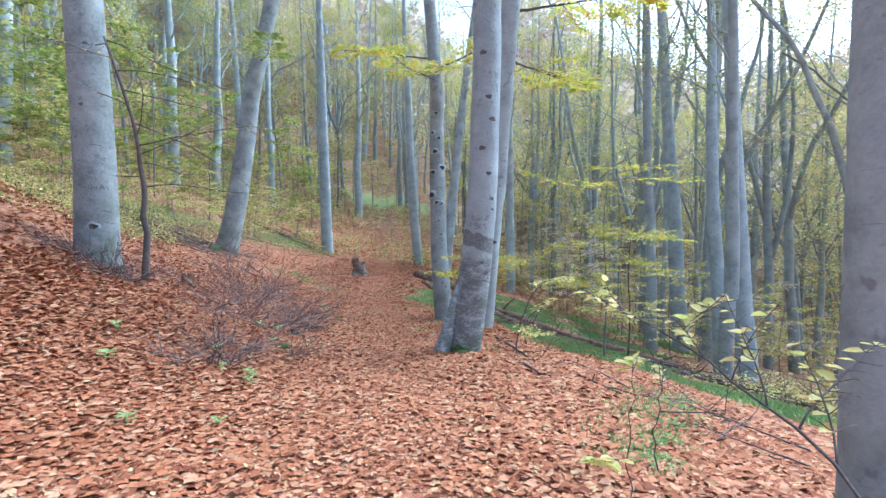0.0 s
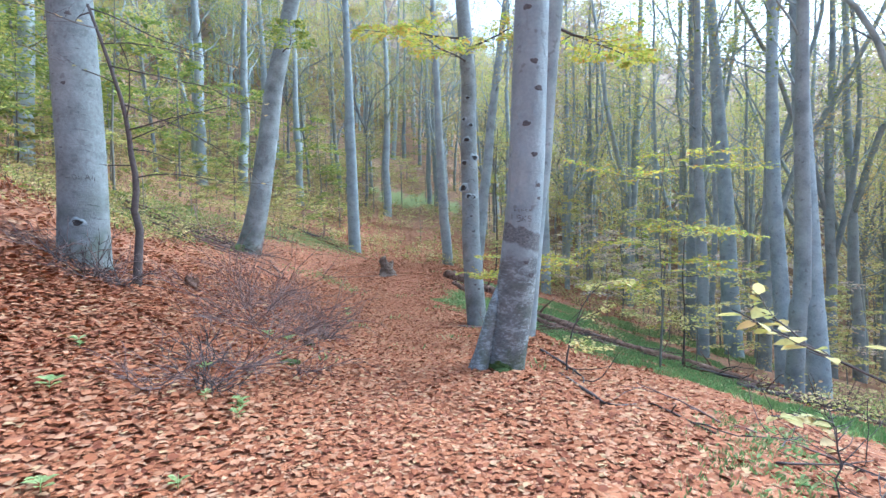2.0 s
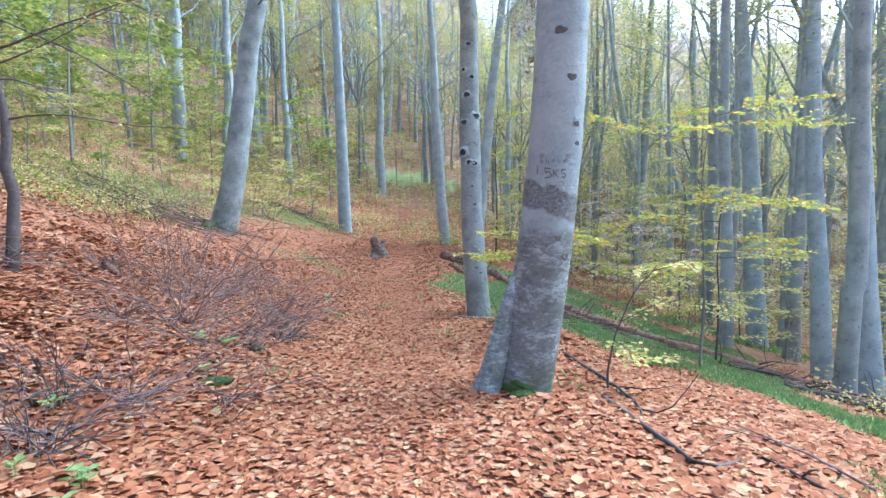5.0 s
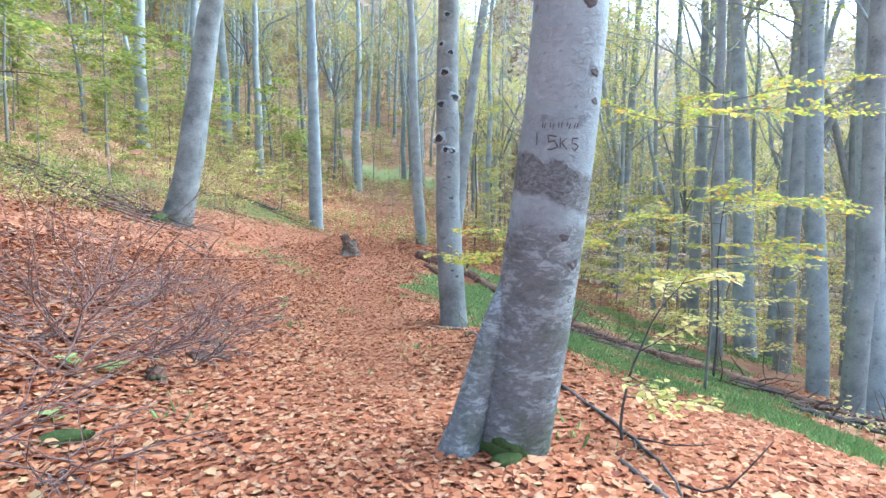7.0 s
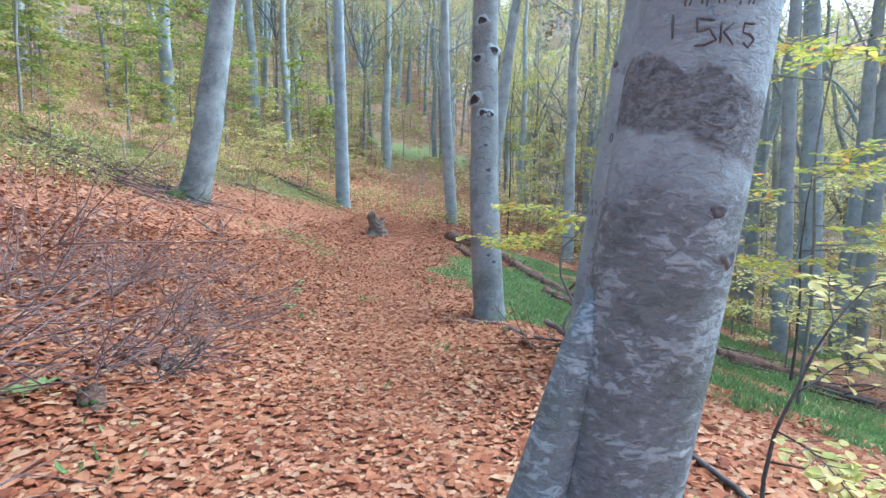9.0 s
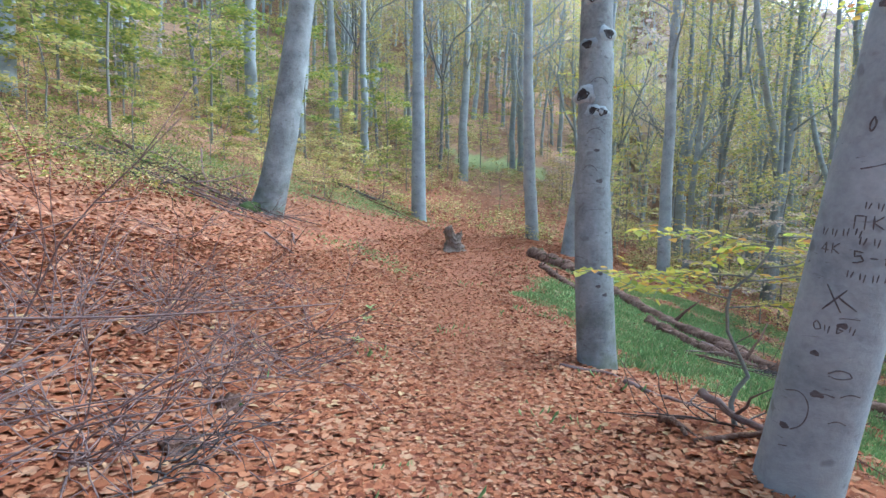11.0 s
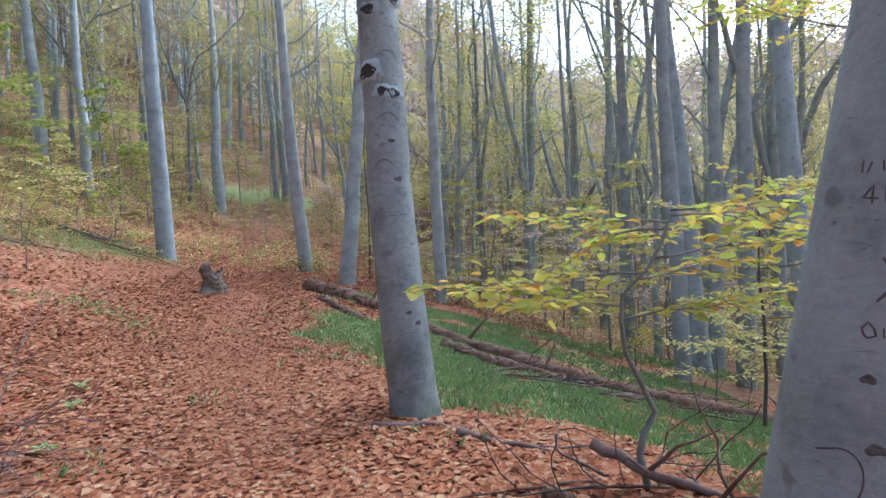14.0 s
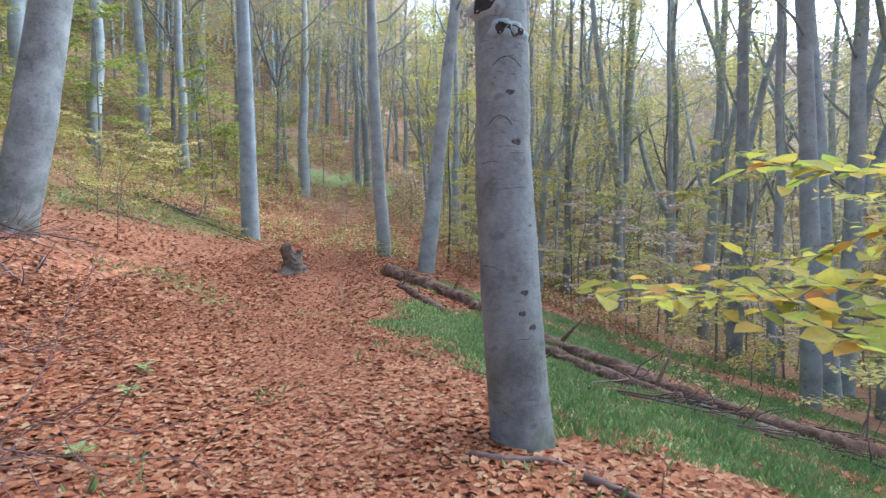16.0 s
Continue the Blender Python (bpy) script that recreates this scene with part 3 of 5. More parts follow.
WOOD = [(-2.0, 34.0, 0.32, -0.045, 0), (-0.3, 31, 0.33, 0.12, 0), (-18.1, 35.8, 0.38, -0.03, 0), (-14.4, 44.0, 0.30, -0.035, 0), (-8.45, 50.0, 0.38, 0.0, 0), (-4.4, 55.5, 0.33, -0.02, 0),
        (-5.2, 56.0, 0.27, -0.03, 0), (-13.45, 52.4, 0.22, -0.04, 1), (-17.9, 46.7, 0.40, -0.05, 0), (-16.8, 39.0, 0.36, 0.02, 0), (-21.8, 66, 0.5, 0.05, 0), (-15.3, 73, 0.40, 0.02, 1),
        (-14.0, 71, 0.33, -0.03, 1), (-9.9, 70.7, 0.26, 0.01, 0), (-11.0, 69.0, 0.3, 0.05, 1), (-1.4, 69.5, 0.28, 0.0, 1), (1.7, 68.0, 0.45, 0.0, 0), (3.4, 60.0, 0.30, 0.06, 0), (3.4, 30.7, 0.26, -0.01, 0),
        (9.0, 35.9, 0.34, 0.05, 1), (9.4, 31.3, 0.13, 0.0, 0), (11.6, 32.8, 0.26, 0.06, 1), (9.55, 27.3, 0.25, -0.005, 1), (10.1, 26.3, 0.135, 0.02, 0), (11.9, 25.7, 0.30, 0.035, 2), (14.1, 31.4, 0.13, 0.0, 1),
        (14.9, 26.0, 0.24, 0.0, 2), (17.0, 27.4, 0.27, -0.03, 1), (8.0, 22.0, 0.22, 0.0, 0), (7.9, 16.1, 0.22, 0.02, 0), (10.4, 22.6, 0.26, 0.03, 0), (13.7, 40, 0.3, 0.02, 2), (16.5, 54, 0.38, -0.02, 2),
        (14.6, 20.9, 0.27, 0.04, 1), (16.1, 20.6, 0.24, 0.05, 1), (-11.3, 12.5, 0.3, 0.0, 0), (-17, 21, 0.33, 0.0, 0), (6.2, 43.0, 0.26, 0.03, 1), (2.2, 48.0, 0.28, 0.02, 0), (16.0, 38.0, 0.26, -0.05, 2), (19.5, 36.0, 0.28, 0.04, 2)]
for k, (x, y, r, lx, forks) in enumerate(WOOD):
    beech(x, y, r, 23 + k % 4, (lx, 0.01), 0, 20 + k, bark=BARK_DARK if k == 7 else BARK_WOOD, sides=14, leaf=(LEAF_GOLD, LEAF_FAR, LEAF_GREEN)[k % 3], lowest=7.5, forks=forks)


# the wood further off: a few trees, copied over the slopes
def wood_tree(seed, radius, height, fork, bark, leaf):
    g = np.random.default_rng(seed)
    e = thing("beech_tree", 0, 0, 0, "slender grey beech of the wood behind", "tree", "beech trees of the wood")
    h, p = trunk_line(height, (g.normal(0, 0.03), g.normal(0, 0.03)), 0, 20, g, 0.05)
    r = radius * np.clip(1 - h / (height * 1.12), 0.06, 1.1)
    pieces = [tube(p, r, 10, 0.04, seed, 0.4)]
    for _ in range(fork):
        hh = g.uniform(2.8, 7.5)
        at = np.array([np.interp(hh, h, p[:, c]) for c in range(3)])
        a = g.uniform(0, 6.28)
        ln_ = wander(at, (np.cos(a) * 0.33, np.sin(a) * 0.33, 1), height - hh - 2, 14, g, 0.15, 0.09)
        pieces.append(tube(ln_, np.linspace(radius * 0.58, 0.03, 15), 8))
        for m in (3, 5, 7, 8, 10):
            side = wander(ln_[m], unit(ln_[m] - ln_[m - 1]) + g.normal(0, 0.5, 3), g.uniform(1.5, 3.5), 6, g, 0.16, 0.06)
            pieces.append(tube(side, np.linspace(radius * 0.2, 0.012, 7), 6))
    part("trunk", shade(fast_mesh("trunk", *joined(pieces))), bark, e)
    lp, tips = limbs_pieces(h, p, r, g, 18, height * 0.2, 3.0, 0.28)
    tagged(part("branching", shade(fast_mesh("branching", *joined(lp))), bark, e), kind="stuff")
    tagged(part("crown", crown_mesh("crown", tips, g, 48, 0.16), leaf, e, "thin autumn foliage"), kind="stuff")
    return e


KINDS = [wood_tree(60, 0.21, 22, 0, BARK_WOOD, LEAF_GOLD), wood_tree(61, 0.17, 19, 1, BARK_WOOD, LEAF_FAR), wood_tree(62, 0.2, 21, 2, BARK_WOOD, LEAF_GOLD),
         wood_tree(63, 0.12, 16, 2, BARK_DARK, LEAF_FAR), wood_tree(64, 0.15, 18, 4, BARK_DARK, LEAF_GOLD), wood_tree(65, 0.24, 24, 1, BARK_WOOD, LEAF_GREEN)]
g = np.random.default_rng(11)
spots = []
while len(spots) < 230:
    d, a = 16 + 84 * g.random() ** 0.75, radians(g.uniform(-56, 56))
    x, y = d * math.sin(a), d * math.cos(a)
    if d < 36 and -17 < x < 15 or -18 < x < 3 and y < 48 or any((x - u) ** 2 + (y - v) ** 2 < 2.6 for u, v in spots):
        continue
    spots.append((x, y))
for k, (x, y) in enumerate(spots):
    src = KINDS[g.choice(6, p=[0.12, 0.16, 0.18, 0.22, 0.26, 0.06] if x > 1 else [0.24, 0.25, 0.18, 0.10, 0.08, 0.15])]
    m = pose(x, y, float(land(x, y)) - 0.1, 0, 0, g.uniform(0, 360))
    if k < 6:
        src = KINDS[k]
        src.matrix_world = m
    else:
        copy_thing(src, m)


# ---- undergrowth: saplings with flat leafy sprays ----
def spray(start, way, length, g, leaf_size, spread=0.55, droop=-0.02, dense=1.0):
    """A branch with side twigs in one nearly level fan; gives the wood as tubes and the places of its leaves."""
    main = wander(start, way, length, 9, g, 0.07, droop)
    wood = [tube(main, np.linspace(0.003 + 0.004 * length, 0.002, 10), 5)]
    lines = [main[3:]]
    for k in range(2, 9):
        for sgn in (-1, 1):
            d = unit(main[k] - main[k - 1])
            side = unit(np.cross(d, (0, 0, 1))) * sgn
            t = wander(main[k], d * 0.75 + side + g.normal(0, 0.12, 3), length * spread * g.uniform(0.35, 0.8) * (1.1 - k / 11), 5, g, 0.12, -0.01)
            wood.append(tube(t, np.linspace(0.003, 0.0013, 6), 4))
            lines.append(t)
    at, ahead, up = [], [], []
    for t in lines:
        seg = np.linalg.norm(np.diff(t, axis=0), axis=1).sum()
        n = max(3 if dense > 0.3 else int(g.random() < 0.75), int(seg / leaf_size * 1.7 * dense))
        u = np.linspace(0.08, 1, n) * (len(t) - 1.001)
        k = u.astype(int)
        base = t[k] + (t[k + 1] - t[k]) * (u - k)[:, None]
        d = unit(t[k + 1] - t[k])
        s = unit(np.cross(d, (0, 0, 1))) * np.where(np.arange(n) % 2, 1, -1)[:, None]
        at.append(base)
        ahead.append(unit(d * 0.7 + s + g.normal(0, 0.22, (n, 3)) + np.array([0, 0, -0.12])))
        up.append(np.array([0, 0, 1.0]) + g.normal(0, 0.28, (n, 3)))
    return wood, np.vstack(at), np.vstack(ahead), np.vstack(up)


def foliage(name, sets, size, g):
    at, ahead, up = (np.vstack([s[k] for s in sets]) for k in (0, 1, 2))
    ln = size * g.uniform(0.65, 1.2, len(at))
    return fast_mesh(name, *leaves(at, ahead, up, ln, ln * g.uniform(0.58, 0.75, len(at)), 0.18, 0.1))


def sapling(x, y, label, stem, fans, leaf, size, seed, bark=None, dense=1.0, spread=0.55, thick=0.02, name="beech_sapling", group="leafy saplings"):
    """stem: points above the foot; fans: (height on the stem 0..1, bearing, rise, length)."""
    g = np.random.default_rng(seed)
    e = thing(name, x, y, float(land(x, y)), label, "sapling", group)
    stem = np.array(stem, float)
    line = np.array([[np.interp(u, np.linspace(0, 1, len(stem)), stem[:, c]) for c in range(3)] for u in np.linspace(0, 1, 14)])
    line[2:-1] += g.normal(0, 0.012, (11, 3))
    part("stem", shade(fast_mesh("stem", *tube(line, np.linspace(thick, thick * 0.3, 14), 8, 0.06, seed))), bark or TWIG, e)
    sets, rest = [], []
    for h, bearing, rise, ln in fans:
        k = h * 13
        i0 = min(int(k), 12)
        p = line[i0] + (line[i0 + 1] - line[i0]) * (k - i0)
        b = radians(bearing)
        wood, at, ahead, up = spray(p, (math.cos(b), math.sin(b), rise), ln, g, size, spread, -0.012, dense)
        if group == "leafy saplings":
            branch = part("branch", shade(fast_mesh("branch", *wood[0])), bark or TWIG, e)
            for w in wood[1:]:
                part("twig", shade(fast_mesh("twig", *w)), bark or TWIG, branch)
        else:
            rest.extend(wood)
        sets.append((at, ahead, up))
    if rest:
        tagged(part("branching", shade(fast_mesh("branching", *joined(rest))), bark or TWIG, e), kind="stuff")
    tagged(part("foliage", foliage("foliage", sets, size, g), leaf, e, "autumn leaves in flat sprays"), kind="stuff")
    return e


# beside the path, past the carved trees
sapling(0.72, 11.95, "crooked young beech with yellow-green leaves by the path", [(0, 0, -0.05), (-0.05, 0, 0.2), (0.06, 0.02, 0.4), (-0.06, 0.0, 0.62), (-0.12, 0.06, 0.95), (0.12, 0.0, 1.2), (0.2, 0.05, 1.42)],
        [(0.66, 165, 0.15, 1.05), (0.70, 200, 0.15, 0.85), (0.76, 140, 0.15, 1.0), (0.74, 20, 0.1, 1.1), (0.80, -25, 0.05, 1.0), (0.86, 60, 0.08, 1.0), (0.90, 100, 0.1, 0.9), (0.93, 185, 0.1, 0.95), (0.97, -60, 0.05, 0.9), (0.62, 10, 0.12, 0.8), (0.95, 0, 0.1, 1.0)],
        LEAF_YELLOW, 0.08, 31, bark=TWIG_GREY, thick=0.02, spread=0.55, dense=1.0)
# thin twigs with pale leaves behind the bent beech
for k, (x, y) in enumerate([(-8.0, 24.2), (-9.8, 26.6)]):
    sapling(x, y, "thin arching sapling with small pale leaves", [(0, 0, -0.05), (0.1, -0.1, 0.8), (0.3, -0.2, 1.5), (0.7, -0.3, 2.0), (1.2, -0.4, 2.2)], [(0.4, 170, 0.3, 1.0), (0.6, 0, 0.2, 1.2), (0.72, 10, 0.1, 1.3), (0.8, 190, 0.2, 1.2), (0.88, -50, 0.1, 1.1), (0.96, 0, 0.05, 1.1)],
            LEAF_PALE, 0.09, 39 + 60 * k, bark=TWIG_PALE, thick=0.012, dense=0.31)
# on the slope to the right: layered sprays
sapling(3.7, 13.3, "young understorey beech with layered yellow sprays", [(0, 0, -0.05), (0.05, 0, 1.5), (0, 0.05, 3.0), (0.1, 0, 4.6)],
        [(0.40, 180, 0.02, 1.7), (0.42, 230, 0.0, 1.6), (0.45, 10, 0.0, 1.8), (0.5, -60, 0.05, 1.6), (0.60, 190, 0.02, 1.9), (0.62, 250, 0.02, 1.8), (0.64, 0, 0.03, 2.0), (0.66, -50, 0.03, 1.9),
         (0.86, 185, 0.03, 2.1), (0.88, 240, 0.05, 1.9), (0.9, -5, 0.05, 2.1), (0.93, -60, 0.06, 1.8), (0.97, 90, 0.1, 1.5)],
        LEAF_YELLOW, 0.09, 32, bark=TWIG_GREY, thick=0.026, spread=0.62, dense=1.25)
sapling(5.2, 16.2, "young understorey beech with layered pale sprays", [(0, 0, -0.05), (0.05, 0, 1.2), (0, 0.05, 2.4), (0.1, 0, 3.8)],
        [(0.35, 180, 0.0, 1.6), (0.4, 250, 0.0, 1.5), (0.45, 0, 0.0, 1.6), (0.6, 200, 0.02, 1.8), (0.65, -40, 0.02, 1.7), (0.85, 170, 0.03, 1.6), (0.9, 260, 0.05, 1.6), (0.95, 20, 0.05, 1.5)],
        LEAF_PALE, 0.1, 33, thick=0.028, spread=0.62, dense=1.1)
for k, (x, y, hh, leaf) in enumerate([(7.0, 22.6, 3.6, LEAF_YELLOW), (5.6, 26.5, 3.0, LEAF_PALE), (11.2, 21.0, 3.6, LEAF_PALE), (8.3, 29.5, 3.2, LEAF_PALE), (12.6, 28.5, 4.2, LEAF_YELLOW), (3.9, 33.0, 2.4, LEAF_PALE), (6.6, 19.0, 2.2, LEAF_PALE)]):
    gg = np.random.default_rng(140 + k)
    sapling(x, y, "young understorey beech with level yellow sprays", [(0, 0, -0.1), (0.08, 0, hh * 0.35), (-0.05, 0.05, hh * 0.7), (0.1, 0, hh)],
            [(0.25 + 0.73 * m / 10, gg.uniform(0, 360), gg.uniform(-0.02, 0.12), hh * 0.46 * (1.15 - 0.55 * m / 10)) for m in range(10)], leaf, 0.1, 140 + k, bark=TWIG_GREY, thick=0.02, spread=0.6, dense=0.8, group="understorey of the wood")
# the pale twigs near the start
sapling(1.78, 2.62, "thin beech twigs with pale yellow leaves leaning over the slope", [(0, 0, -0.05), (0.0, 0.05, 0.45), (-0.09, 0.32, 0.72), (-0.22, 0.62, 0.87), (-0.38, 0.92, 1.0), (-0.55, 1.2, 1.12), (-0.72, 1.42, 1.22)],
        [(0.30, 60, 0.9, 0.7), (0.38, 20, 1.1, 0.75), (0.46, 70, 0.9, 0.7), (0.54, 35, 1.0, 0.55), (0.62, 110, 0.6, 0.45), (0.70, 50, 0.6, 0.5), (0.80, 150, 0.4, 0.4), (0.9, 80, 0.4, 0.35)],
        LEAF_PALE, 0.08, 34, thick=0.009, spread=0.34, dense=0.1)
sapling(0.93, 2.9, "single bare stalk with a pale round leaf", [(0, 0, -0.05), (-0.03, -0.02, 0.35), (-0.06, -0.06, 0.7), (-0.05, -0.08, 0.97)], [(0.55, 200, 0.3, 0.16), (0.97, 60, 0.4, 0.12)], LEAF_PALE, 0.07, 40, thick=0.004, dense=0.05, spread=0.2)
sapling(1.55, 4.3, "bare thin twig with a few withered leaves", [(0, 0, -0.05), (-0.02, 0.05, 0.3), (0.05, 0.1, 0.6), (0.0, 0.15, 0.85)], [(0.6, 70, 0.5, 0.4), (0.8, 200, 0.4, 0.3)], LEAF_GOLD, 0.07, 35, thick=0.006, dense=0.2)
# at the foot of the big carved beech
sapling(1.15, 9.0, "small shrub with pale leaves at a beech foot", [(0, 0, -0.05), (0.05, 0.1, 0.35), (0.2, 0.1, 0.8), (0.5, 0.2, 1.15)],
        [(0.3, -40, 0.2, 0.6), (0.4, -80, 0.1, 0.55), (0.55, 20, 0.4, 0.6), (0.8, 60, 0.4, 0.5), (0.95, 10, 0.2, 0.5)], LEAF_PALE, 0.075, 36, thick=0.012, dense=0.35)
# thin dark sapling beside the thick beech on the bank
sapling(-4.52, 8.85, "thin dark sapling with long crooked twigs beside a beech", [(0, 0, -0.1), (0.05, 0, 0.8), (0.0, 0, 1.6), (-0.05, -0.1, 2.4), (-0.35, -0.3, 3.6)],
        [(0.45, 5, 0.15, 1.9), (0.5, 170, 0.05, 1.6), (0.56, -30, 0.0, 1.5), (0.60, 10, 0.5, 1.6), (0.64, -15, 0.02, 2.4), (0.68, -50, 0.7, 1.8), (0.74, 15, -0.25, 2.0), (0.80, 190, 0.5, 1.6), (0.84, -10, -0.3, 2.2), (0.9, -20, -0.1, 2.0), (0.94, -80, -0.2, 1.8), (0.98, 150, 0.3, 1.8), (0.99, 20, -0.3, 2.0)], LEAF_GOLD, 0.07, 37, bark=TWIG, thick=0.058, dense=0.06)
# leafy limbs that reach into the view overhead
sapling(0.9, 36.0, "slim young beech with bright yellow sprays", [(0, 0, -0.05), (0.1, 0, 3), (0, 0.1, 6), (0.2, 0, 9)],
        [(0.5, 0, 0.05, 2.0), (0.55, 180, 0.0, 2.0), (0.62, 270, 0.0, 2.2), (0.7, -30, 0.05, 2.4), (0.75, 210, 0.05, 2.4), (0.82, 300, 0.1, 2.2), (0.9, 20, 0.1, 2.2), (0.95, 160, 0.1, 2.2)], LEAF_YELLOW, 0.13, 38, thick=0.05, dense=0.8)


# green young trees on the bank
for k, (x, y, hh) in enumerate([(-13.2, 12.5, 5.0), (-13.0, 15.6, 5.2), (-15.0, 18.5, 5.0), (-11.8, 27.0, 3.6), (-16.5, 14.0, 6.0)]):
    gg = np.random.default_rng(80 + k)
    sapling(x, y, "young green beech with level leafy sprays", [(0, 0, -0.1), (0.05, 0, hh * 0.4), (0.0, 0.05, hh * 0.75), (0.1, 0, hh)],
            [(0.2 + 0.78 * m / 13, gg.uniform(0, 360), gg.uniform(0, 0.2), hh * 0.42 * (1.15 - 0.6 * m / 13)) for m in range(13)], LEAF_GREEN, 0.12, 80 + k, thick=0.03, spread=0.65, dense=0.9)


def young_kind(seed, height, fans, leaf, size, low):
    g = np.random.default_rng(seed)
    f = [(low + (0.98 - low) * k / fans, g.uniform(0, 360), g.uniform(0.0, 0.25), height * 0.36 * (1.15 - 0.75 * k / fans)) for k in range(fans)]
    e = sapling(0, 0, "young understorey beech with thin autumn sprays", [(0, 0, -0.2), (g.normal(0, 0.1), 0, height * 0.35), (g.normal(0, 0.2), 0.1, height * 0.7), (0.1, g.normal(0, 0.2), height)],
                f, leaf, size, seed, bark=TWIG_GREY, thick=0.007 * height, dense=1.25 if leaf is LEAF_GREEN else 0.75, spread=0.65, group="understorey of the wood")
    return e


YOUNG = [young_kind(76, 5.0, 13, LEAF_WOODS, 0.17, 0.2), young_kind(71, 4.0, 11, LEAF_FAR, 0.16, 0.25), young_kind(72, 6.5, 14, LEAF_FAR, 0.2, 0.25), young_kind(73, 5.0, 12, LEAF_GREEN, 0.18, 0.2), young_kind(74, 8.0, 16, LEAF_GREEN, 0.22, 0.3), young_kind(75, 3.0, 9, LEAF_GOLD, 0.15, 0.15)]
g = np.random.default_rng(21)
placed = []
while len(placed) < 330:
    d, a = 15 + 65 * g.random() ** 0.8, radians(g.uniform(-54, 54))
    x, y = d * math.sin(a), d * math.cos(a)
    s = x - float(line_x(y))
    if -15 < x < 5 and y < 60 and g.random() < (0.45 if x < -7 else 0.7) or abs(s) < 3.6 and y < 45 or d < 24 and -8 < x < 9 or -13 < x < -6 and y < 33 or any((x - u) ** 2 + (y - v) ** 2 < 4 for u, v in placed):
        continue
    placed.append((x, y))
placed += [(g.uniform(-15, 7), g.uniform(43, 64)) for _ in range(20)]
far_sets = {}


def far_copy(src, m):
    """Adds a sapling that is too far off to be told apart to the joined thicket."""
    for ob in src.children:
        if ob.name.startswith("branching"):
            continue
        me_ = ob.data
        v = np.empty(len(me_.vertices) * 3)
        me_.vertices.foreach_get("co", v)
        q = np.empty(len(me_.loops), np.int32)
        me_.loops.foreach_get("vertex_index", q)
        r_ = np.array(m)
        v, q = v.reshape(-1, 3), q.reshape(-1, 4)
        if ob.name.startswith("foliage"):
            keep = len(v) // 18
            v, q = v.reshape(-1, 6, 3)[::2].reshape(-1, 3)[:keep * 6], q[:keep * 2]
        far_sets.setdefault(me_.materials[0].name, []).append((v @ r_[:3, :3].T + r_[:3, 3], q))


for k, (x, y) in enumerate(placed):
    p = [0.05, 0.16, 0.16, 0.28, 0.26, 0.09] if x < -10 and y < 60 else [0.44, 0.15, 0.15, 0.01, 0.01, 0.24]
    src = YOUNG[g.choice(6, p=p)] if k >= 6 else YOUNG[k]
    m = pose(x, y, float(land(x, y)), 0, 0, g.uniform(0, 360))
    if k < 6:
        src.matrix_world = m
    elif math.hypot(x, y) > 46:
        far_copy(src, m)
    else:
        copy_thing(src, m)


# low beech regrowth in level sprays over the left-hand hillside
LOW = [young_kind(91, 2.2, 9, LEAF_FAR, 0.12, 0.15), young_kind(92, 2.8, 10, LEAF_GREEN, 0.13, 0.15), young_kind(93, 1.7, 8, LEAF_GOLD, 0.11, 0.15)]
g = np.random.default_rng(33)
low_spots = []
while len(low_spots) < 135:
    x, y = (g.uniform(-24, -7.5), g.uniform(24, 64)) if len(low_spots) < 100 else (g.uniform(-20, -9), g.uniform(8, 22))
    s = x - float(line_x(y))
    if s > -5.5 or x > -11.5 and y > 12 and y < 22 or any((x - u) ** 2 + (y - v) ** 2 < 1.6 for u, v in low_spots):
        continue
    low_spots.append((x, y))
for k, (x, y) in enumerate(low_spots):
    m = pose(x, y, float(land(x, y)), 0, 0, g.uniform(0, 360))
    if k < 3:
        LOW[k].matrix_world = m
    else:
        src = LOW[g.choice(3, p=[0.4, 0.25, 0.35] if y > 24 else [0.3, 0.6, 0.1])]
        if math.hypot(x, y) > 44:
            far_copy(src, m)
        else:
            copy_thing(src, m)
for k in range(60):
    x, y = g.uniform(-15, 7), g.uniform(56, 88)
    far_copy(YOUNG[g.choice(6, p=[0.1, 0.25, 0.3, 0.1, 0.1, 0.15])], pose(x, y, float(land(x, y)), 0, 0, g.uniform(0, 360)))
for mat_name, pieces in far_sets.items():
    tagged(part("thicket", fast_mesh("thicket", *joined(pieces)), bpy.data.materials[mat_name]), "thicket of young autumn beeches on the far slopes", "thicket", kind="stuff")


